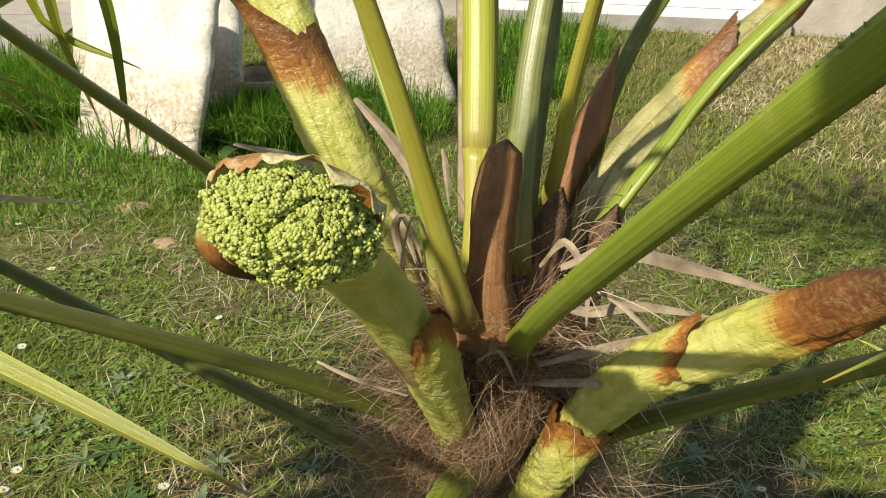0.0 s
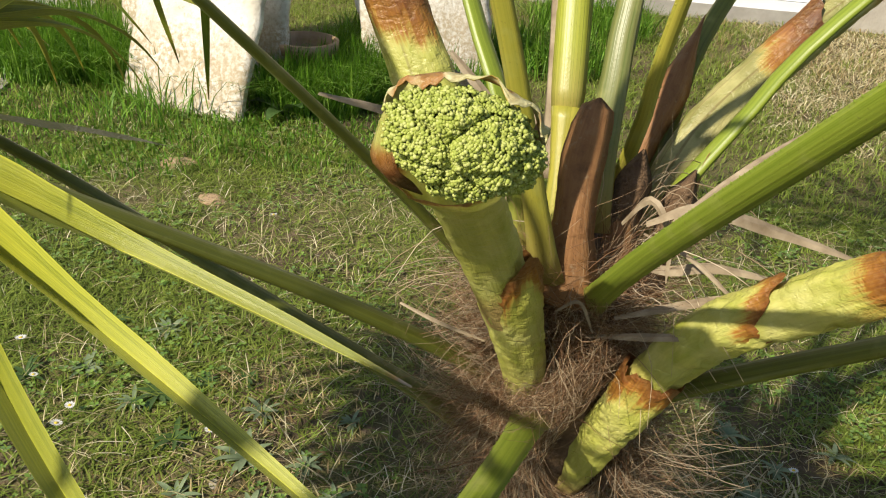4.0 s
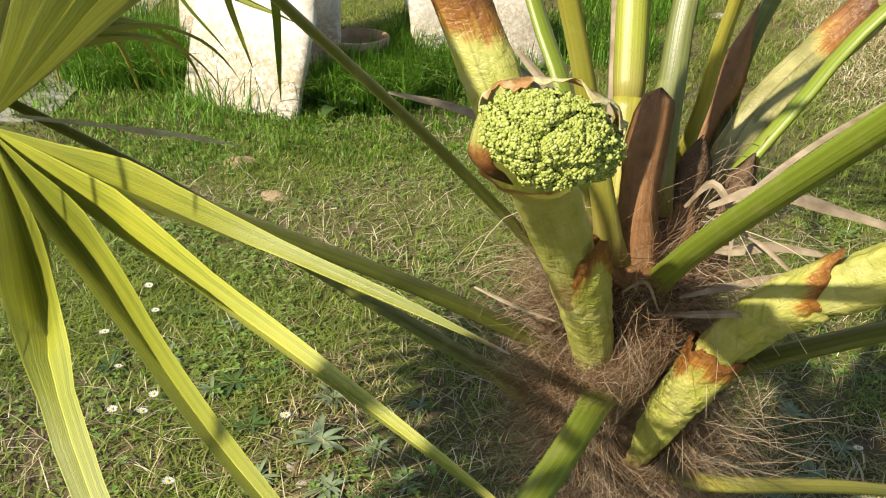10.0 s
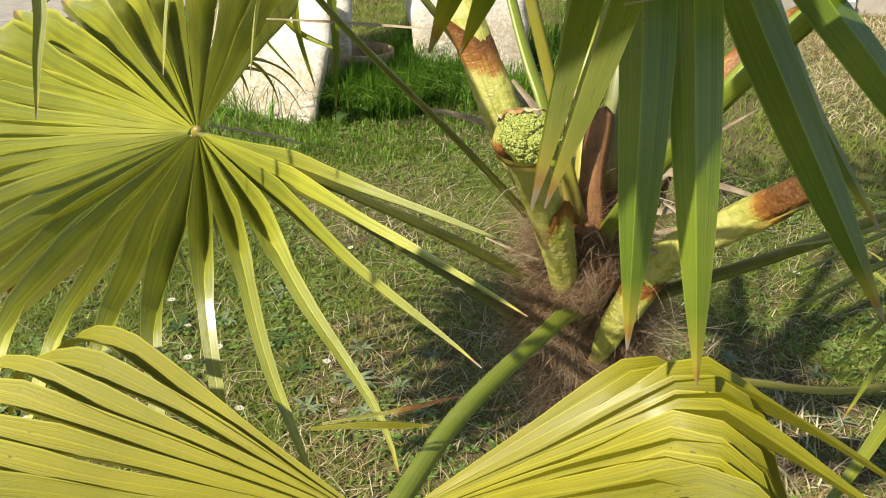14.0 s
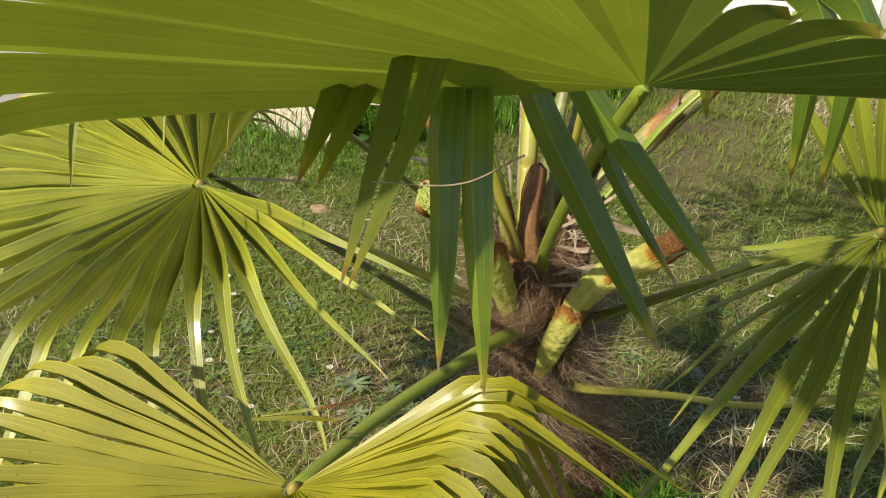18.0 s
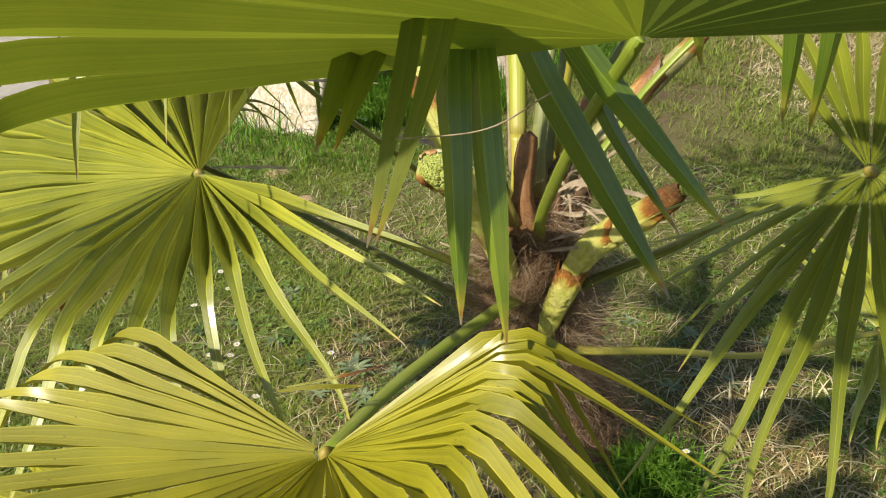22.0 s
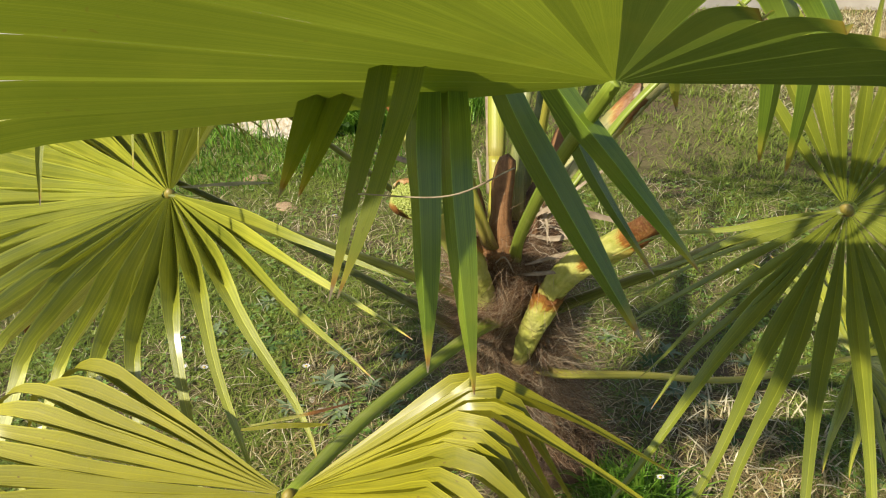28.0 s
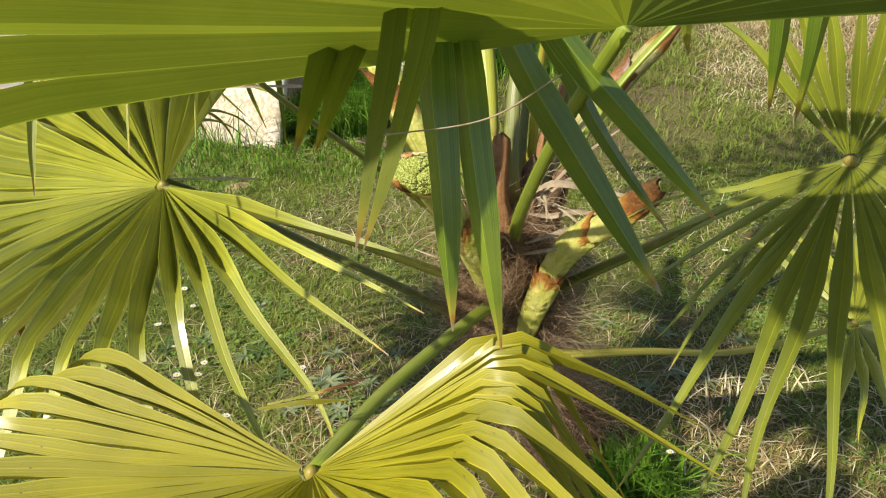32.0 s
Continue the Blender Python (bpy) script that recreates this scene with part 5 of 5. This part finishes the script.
# matted hair of the trunk
def hair(count, seed, low, high, lengths, width, outward, sag):
    """Fine tangled strands round the trunk, in wisps that share a direction."""
    rng = np.random.default_rng(seed)
    wisps = count // 14
    f = low + (high - low) * rng.beta(1.6, 1.2, wisps)
    a = rng.uniform(0, 6.2832, wisps)
    turn = rng.choice((-1.0, 1.0), wisps)
    lift = rng.uniform(-0.5, 0.55, wisps)
    lean = outward * rng.uniform(0.05, 1.0, wisps)
    bend = rng.normal(0, 0.16, (wisps, 3))
    size = rng.choice(lengths, wisps)
    k = rng.integers(0, wisps, count)
    f = np.clip(f[k] + rng.normal(0, 0.018, count), 0.02, 0.97)
    ang = a[k] + rng.normal(0, 0.13, count)
    line = np.array([tuple(p) for p in TRUNK])
    at = np.linspace(0, 1, 40)
    c = np.stack([np.interp(f, at, line[:, i]) for i in range(3)], 1)
    out = np.stack([np.cos(ang), np.sin(ang), 0 * ang], 1)
    tang = np.stack([-np.sin(ang), np.cos(ang), 0 * ang], 1) * turn[k][:, None]
    p = c + out * (np.interp(f, at, TRUNK_R) * rng.uniform(0.9, 1.06, count))[:, None]
    d = out * lean[k][:, None] + tang * rng.uniform(0.5, 1.0, count)[:, None]
    d[:, 2] += lift[k]
    d += rng.normal(0, 0.22, (count, 3))
    length = size[k] * rng.uniform(0.5, 1.3, count)
    wd = np.cross(d, rng.normal(0, 1, (count, 3)))
    wd /= np.linalg.norm(wd, axis=1)[:, None]
    wide = width * rng.uniform(0.6, 1.5, count)
    n, rows = 9, []
    for s in range(n):
        d /= np.linalg.norm(d, axis=1)[:, None]
        ww = wd * (wide * (1 - 0.7 * s / (n - 1)))[:, None]
        rows += [p - ww, p + ww]
        p = p + d * (length / (n - 1))[:, None]
        d = d + bend[k] - out * 0.10 + rng.normal(0, 0.20, (count, 3))
        d[:, 2] -= sag
    strands = np.stack(rows, 1)
    view = np.array((0.05, -0.72, 0.69))
    clear = np.ones(count, bool)
    for foot, top in (((0.125, 0.602, 0.445), (0.181, 0.570, 0.603)), ((0.068, 0.56, 0.60), (0.054, 0.488, 0.725))):
        for u in np.linspace(0, 1, 9):
            gap = strands - (np.array(foot) * (1 - u) + np.array(top) * u)
            ahead = gap @ view
            beside = np.linalg.norm(gap - ahead[:, :, None] * view, axis=2)
            clear &= ~((beside < 0.024) & (ahead > -0.01)).any(1)
    strands = strands[clear | (rng.uniform(0, 1, count) < 0.012)]
    count = len(strands)
    verts = strands.reshape(-1, 3)
    o = np.arange(count) * 2 * n
    faces = np.concatenate([np.column_stack([o + 2 * s, o + 2 * s + 1, o + 2 * s + 3, o + 2 * s + 2]) for s in range(n - 1)])
    me = bpy.data.meshes.new("trunk_fibre")
    me.vertices.add(len(verts))
    me.vertices.foreach_set("co", verts.ravel())
    me.loops.add(faces.size)
    me.loops.foreach_set("vertex_index", faces.ravel().astype(np.int32))
    me.polygons.add(len(faces))
    me.polygons.foreach_set("loop_start", (np.arange(len(faces)) * 4).astype(np.int32))
    me.update(calc_edges=True)
    return me


part("trunk_fibre", hair(28000, 77, 0.60, 0.97, (0.04, 0.06, 0.09, 0.13), 0.00034, 0.8, 0.015), FIBRE, palm, "tangled brown and tan palm fibre", "stuff")
part("lower_fibre", hair(10500, 79, 0.12, 0.76, (0.06, 0.09, 0.13), 0.00046, 1.1, 0.02), FIBRE, palm, "shaggy brown fibre hanging from the trunk", "stuff")
part("loose_fibre", hair(7500, 78, 0.30, 0.96, (0.06, 0.10, 0.15), 0.00042, 1.2, 0.04), DRY, palm, "long pale loose fibres", "stuff")



def fibre_loops(count, seed):
    """Long single fibres that arch out of the heart of the palm and curl over."""
    rng = random.Random(seed)
    geos = []
    for _ in range(count):
        a = rng.uniform(-0.8, 1.3) if rng.random() < 0.7 else rng.uniform(2.6, 3.6)
        out = Vector((math.cos(a), math.sin(a), 0))
        side = Vector((-out.y, out.x, 0)) * rng.uniform(-0.05, 0.05)
        z = rng.uniform(0.58, 0.72)
        foot = Vector((0.10, 0.62, z)) + out * rng.uniform(0.02, 0.05)
        r, h = rng.uniform(0.05, 0.16), rng.uniform(-0.01, 0.07)
        line = spline([foot, foot + out * r * 0.35 + side * 0.4 + Vector((0, 0, h)), foot + out * r * 0.75 + side + Vector((0, 0, h * 0.8)), foot + out * r + side * 1.6 + Vector((0, 0, h - rng.uniform(0.01, 0.06)))], 10)
        w = rng.choice((0.0004, 0.0005, 0.0008))
        geos.append(sweep(line, [w * (1 - 0.07 * i) for i in range(10)], [0.0004] * 10, (0, 0, 1), ring(4)))
    return merge(*geos)


part("fibre_wisp", fibre_loops(85, 17), STRAW_FIBRE, palm, "long pale curling fibres", "stuff")
part("dead_leaflet", blade_along([(-0.006, -0.063, 0.800), (0.03, -0.045, 0.80), (0.070, -0.02, 0.790)], 0.0060, (0, -0.3, 1), 0.5, 0.5, seed=2), LEAF_YELLOW, palm, "yellow dying leaflet with brown edges")
part("dead_leaflet", blade_along([(0.0, -0.055, 0.800), (0.04, -0.02, 0.795), (0.081, 0.020, 0.790)], 0.0034, (0, -0.3, 1), 0.5, 0.5, seed=4), BRACT_RUST, palm, "brown dry leaflet")
part("dry_thread", sweep(spline([(0.185, -0.15, 1.126), (0.261, -0.2, 1.158), (0.306, -0.23, 1.193)], 20), [0.0005] * 20, [0.0005] * 20, (0, 0, 1), ring(6), 0.2, 3), DRY, palm, "pale dry thread across the hanging leaflets")
part("dead_leaflet", blade_along([(-0.30, 0.42, 0.955), (-0.20, 0.44, 0.955), (-0.089, 0.431, 0.96)], 0.006, (0, -0.3, 1), 0.3, 0.5, seed=5), DRY, palm, "thin brown dry leaflet")


# ---- small things of the lawn ----
def disc_leaf(length, width, lift, az, curl=0.5, n=7, tooth=0.0, at=(0, 0, 0)):
    """A small weed leaf rising from its foot and arching over."""
    ca, sa = math.cos(az), math.sin(az)
    verts, faces, uvs = [], [], []
    for i in range(n):
        q = i / (n - 1)
        r, h = length * q, length * (lift * q - curl * q * q)
        w = width * math.sin(math.pi * min(1.0, 0.12 + 0.86 * q)) ** 0.8 * (1 + tooth * (i % 2)) / 2
        for a in (-1, 0, 1):
            x, y = r, a * w
            verts.append((at[0] + ca * x - sa * y, at[1] + sa * x + ca * y, at[2] + h + 0.25 * w * abs(a)))
            uvs.append((a, q))
    for i in range(n - 1):
        for j in range(2):
            a = i * 3 + j
            faces.append((a, a + 1, a + 4, a + 3))
    return verts, faces, uvs


def rosette(x, y, leaves, length, width, lift, mat, label, seed, tooth=0.0):
    rng = random.Random(seed)
    ob = thing("weed", label, "weed", (x, y, ground_height(x, y) + 0.006), "weeds in the lawn")
    for i in range(leaves):
        part("leaf", disc_leaf(length * rng.uniform(0.6, 1.1), width * rng.uniform(0.8, 1.2), lift * rng.uniform(0.5, 1.5), 6.283 * i / leaves + rng.uniform(-0.3, 0.3), lift * 0.8, 7, tooth), mat, ob)


for k, (x, y, n, l) in enumerate(((-0.438, 0.897, 12, 0.075), (-0.374, 0.80, 10, 0.06), (-0.68, 0.994, 11, 0.07), (-0.785, 1.19, 9, 0.06), (-0.71, 0.96, 8, 0.05), (0.341, 1.22, 9, 0.06), (0.387, 1.292, 10, 0.055), (0.5, 1.1, 8, 0.05),
                                  (-0.55, 1.1, 8, 0.05), (-0.3, 1.05, 8, 0.045), (-0.50, 0.78, 9, 0.055), (-0.58, 0.90, 10, 0.06), (-0.33, 0.92, 9, 0.05), (-0.47, 1.02, 9, 0.055), (-0.62, 1.06, 8, 0.05), (-0.25, 0.86, 8, 0.045),
                                  (-0.86, 1.02, 9, 0.06), (-0.92, 1.18, 8, 0.055), (0.42, 1.12, 9, 0.06), (0.47, 1.22, 8, 0.05), (0.55, 0.98, 9, 0.055), (0.62, 1.14, 8, 0.05), (0.36, 1.04, 8, 0.05), (0.70, 1.02, 8, 0.05), (0.58, 1.30, 8, 0.05), (0.22, 1.3, 8, 0.05), (-0.95, 0.95, 9, 0.06))):
    rosette(x, y, n + 3, l * 0.8, l * 0.15, 0.45, PALE_WEED if k % 3 != 2 else WEED, "silvery green weed rosette flat in the lawn" if k % 3 != 2 else "green weed rosette flat in the lawn", k)
for k, (x, y, n, l) in enumerate(((-1.18, 2.52, 7, 0.13), (-1.08, 2.62, 6, 0.11), (-1.22, 2.72, 6, 0.12), (0.30, 0.66, 5, 0.06), (0.27, 0.81, 5, 0.05))):
    rosette(x, y, n, l, l * 0.55, 0.9, WEED, "broad-leaved green weed in long grass", 40 + k)


def daisy(x, y, h, r, seed, label="white daisy open in the lawn", lean=(0, 0)):
    rng = random.Random(seed)
    z0 = ground_height(x, y)
    ob = thing("daisy", label, "daisy", (x, y, z0), "daisies in the lawn")
    top = Vector((lean[0], lean[1], h))
    part("stem", sweep(spline([(0, 0, 0), (lean[0] * 0.3, lean[1] * 0.3, h * 0.6), top], 6), [0.0009] * 6, [0.0009] * 6, (0, 1, 0.1), ring(5)), TALL, ob)
    vs, fs, us = [], [], []
    tilt = Euler((rng.uniform(-0.3, 0.1), rng.uniform(-0.2, 0.2), 0)).to_matrix()
    n = 16
    for i in range(n):
        a = 6.283 * i / n + rng.uniform(-0.08, 0.08)
        d, s = Vector((math.cos(a), math.sin(a), 0.18)), Vector((-math.sin(a), math.cos(a), 0))
        o = len(vs)
        vs += [top + tilt @ q for q in (d * r * 0.22 - s * r * 0.06, d * r * 0.22 + s * r * 0.06, d * r * 0.75 + s * r * 0.13, d * r * rng.uniform(0.9, 1.05), d * r * 0.75 - s * r * 0.13)]
        us += [(0, 0)] * 5
        fs.append((o, o + 1, o + 2, o + 3, o + 4))
    part("petals", (vs, fs, us), PETAL, ob)
    part("centre", sweep([top + tilt @ Vector((0, 0, q)) for q in (-0.001, 0.0015, 0.0028)], [r * 0.3, r * 0.32, r * 0.1], [r * 0.3, r * 0.32, r * 0.1], (0, 1, 0), ring(8)), POLLEN, ob)


rng_d = random.Random(9)
spots = [(-0.79, 0.886), (-0.784, 0.842), (-1.06, 1.226), (-0.904, 0.927), (-0.817, 1.73), (-0.983, 1.146), (-0.83, 0.817), (0.493, 1.196), (-1.433, 1.209), (-1.024, 1.027), (-1.216, 1.529), (-0.52, 0.92),
         (-1.5, 1.75), (-0.62, 0.70), (-1.15, 0.98), (-0.70, 1.45), (0.55, 1.75), (-1.3, 1.32)]
for k, (x, y) in enumerate(spots):
    daisy(x, y, rng_d.uniform(0.02, 0.04), rng_d.uniform(0.009, 0.0125), k)
daisy(0.37, 0.60, 0.26, 0.008, 99, "small white flower on a long bent stem", (0.035, -0.05))


def pebble(x, y, r, seed, label, mat):
    rng = random.Random(seed)
    bm = bmesh.new()
    bmesh.ops.create_icosphere(bm, subdivisions=3, radius=1.0)
    for v in bm.verts:
        v.co *= 1 + 0.22 * noise.noise(v.co * 1.3 + Vector((seed, 0, 0))) + 0.06 * noise.noise(v.co * 4)
        v.co.z *= 0.30
    me = bpy.data.meshes.new("stone")
    bm.to_mesh(me)
    bm.free()
    me.polygons.foreach_set("use_smooth", [True] * len(me.polygons))
    ob = part("stone", me, mat)
    ob.matrix_basis = Matrix.LocRotScale((x, y, ground_height(x, y)), Euler((0, 0, rng.uniform(0, 3))), (r, r * 0.7, r * 0.8))
    tagged(ob, label, "stone")


pebble(-1.28, 1.98, 0.06, 1, "flat brown stone sunk in the lawn", TERRACOTTA)
pebble(-1.05, 1.80, 0.05, 2, "flat brown stone sunk in the lawn", TERRACOTTA)
pebble(0.08, 4.76, 0.075, 3, "white stone lying before the house", STONE)
pebble(-0.42, 0.80, 0.014, 4, "small pale stone in bare soil", STONE)
pebble(-0.46, 0.83, 0.012, 5, "small pale stone in bare soil", STONE)


def lathe(profile, m=28):
    verts, faces, uvs = [], [], []
    for i, (r, z) in enumerate(profile):
        for j in range(m):
            a = 6.2832 * j / m
            verts.append((r * math.cos(a), r * math.sin(a), z))
            uvs.append((j / m, i / len(profile)))
    for i in range(len(profile) - 1):
        for j in range(m):
            k = (j + 1) % m
            faces.append((i * m + j, i * m + k, (i + 1) * m + k, (i + 1) * m + j))
    return verts, faces, uvs


pot = thing("flower_pot", "weathered terracotta pot half hidden in grass", "flower pot", (-1.30, 2.93, 0.0))
part("bowl", lathe([(0.0, 0.0), (0.085, 0.0), (0.115, 0.13), (0.12, 0.14), (0.135, 0.142), (0.138, 0.185), (0.122, 0.188), (0.112, 0.15), (0.108, 0.12), (0.0, 0.115)]), TERRACOTTA, pot)
part("soil", lathe([(0.0, 0.135), (0.06, 0.137), (0.109, 0.13), (0.108, 0.118)]), SOIL, pot)


def yard_path():
    """A concrete path beyond the lawn, laid in bays."""
    rng = random.Random(3)
    ob = thing("yard_path", "pale grey concrete path beside the lawn", "path", (0, 0, 0), kind="structure")
    d = Vector((-0.42, 0.9, 0)).normalized()
    s = Vector((-d.y, d.x, 0))
    o = Vector((-2.12, 2.05, 0))
    for i in range(0, 6):
        for j in range(3):
            c = o + d * (i * 0.9) + s * (j * 0.9)
            q = [c + d * 0.006 + s * 0.006, c + d * 0.894 + s * 0.006, c + d * 0.894 + s * 0.894, c + d * 0.006 + s * 0.894]
            z = 0.008 + rng.uniform(0, 0.006)
            vs = [(p.x, p.y, -0.03) for p in q] + [(p.x, p.y, z) for p in q]
            part("bay", (vs, [(0, 1, 2, 3)[::-1], (4, 5, 6, 7), (0, 1, 5, 4), (1, 2, 6, 5), (2, 3, 7, 6), (3, 0, 4, 7)], [(0, 0)] * 8, False), CONCRETE, ob)


yard_path()
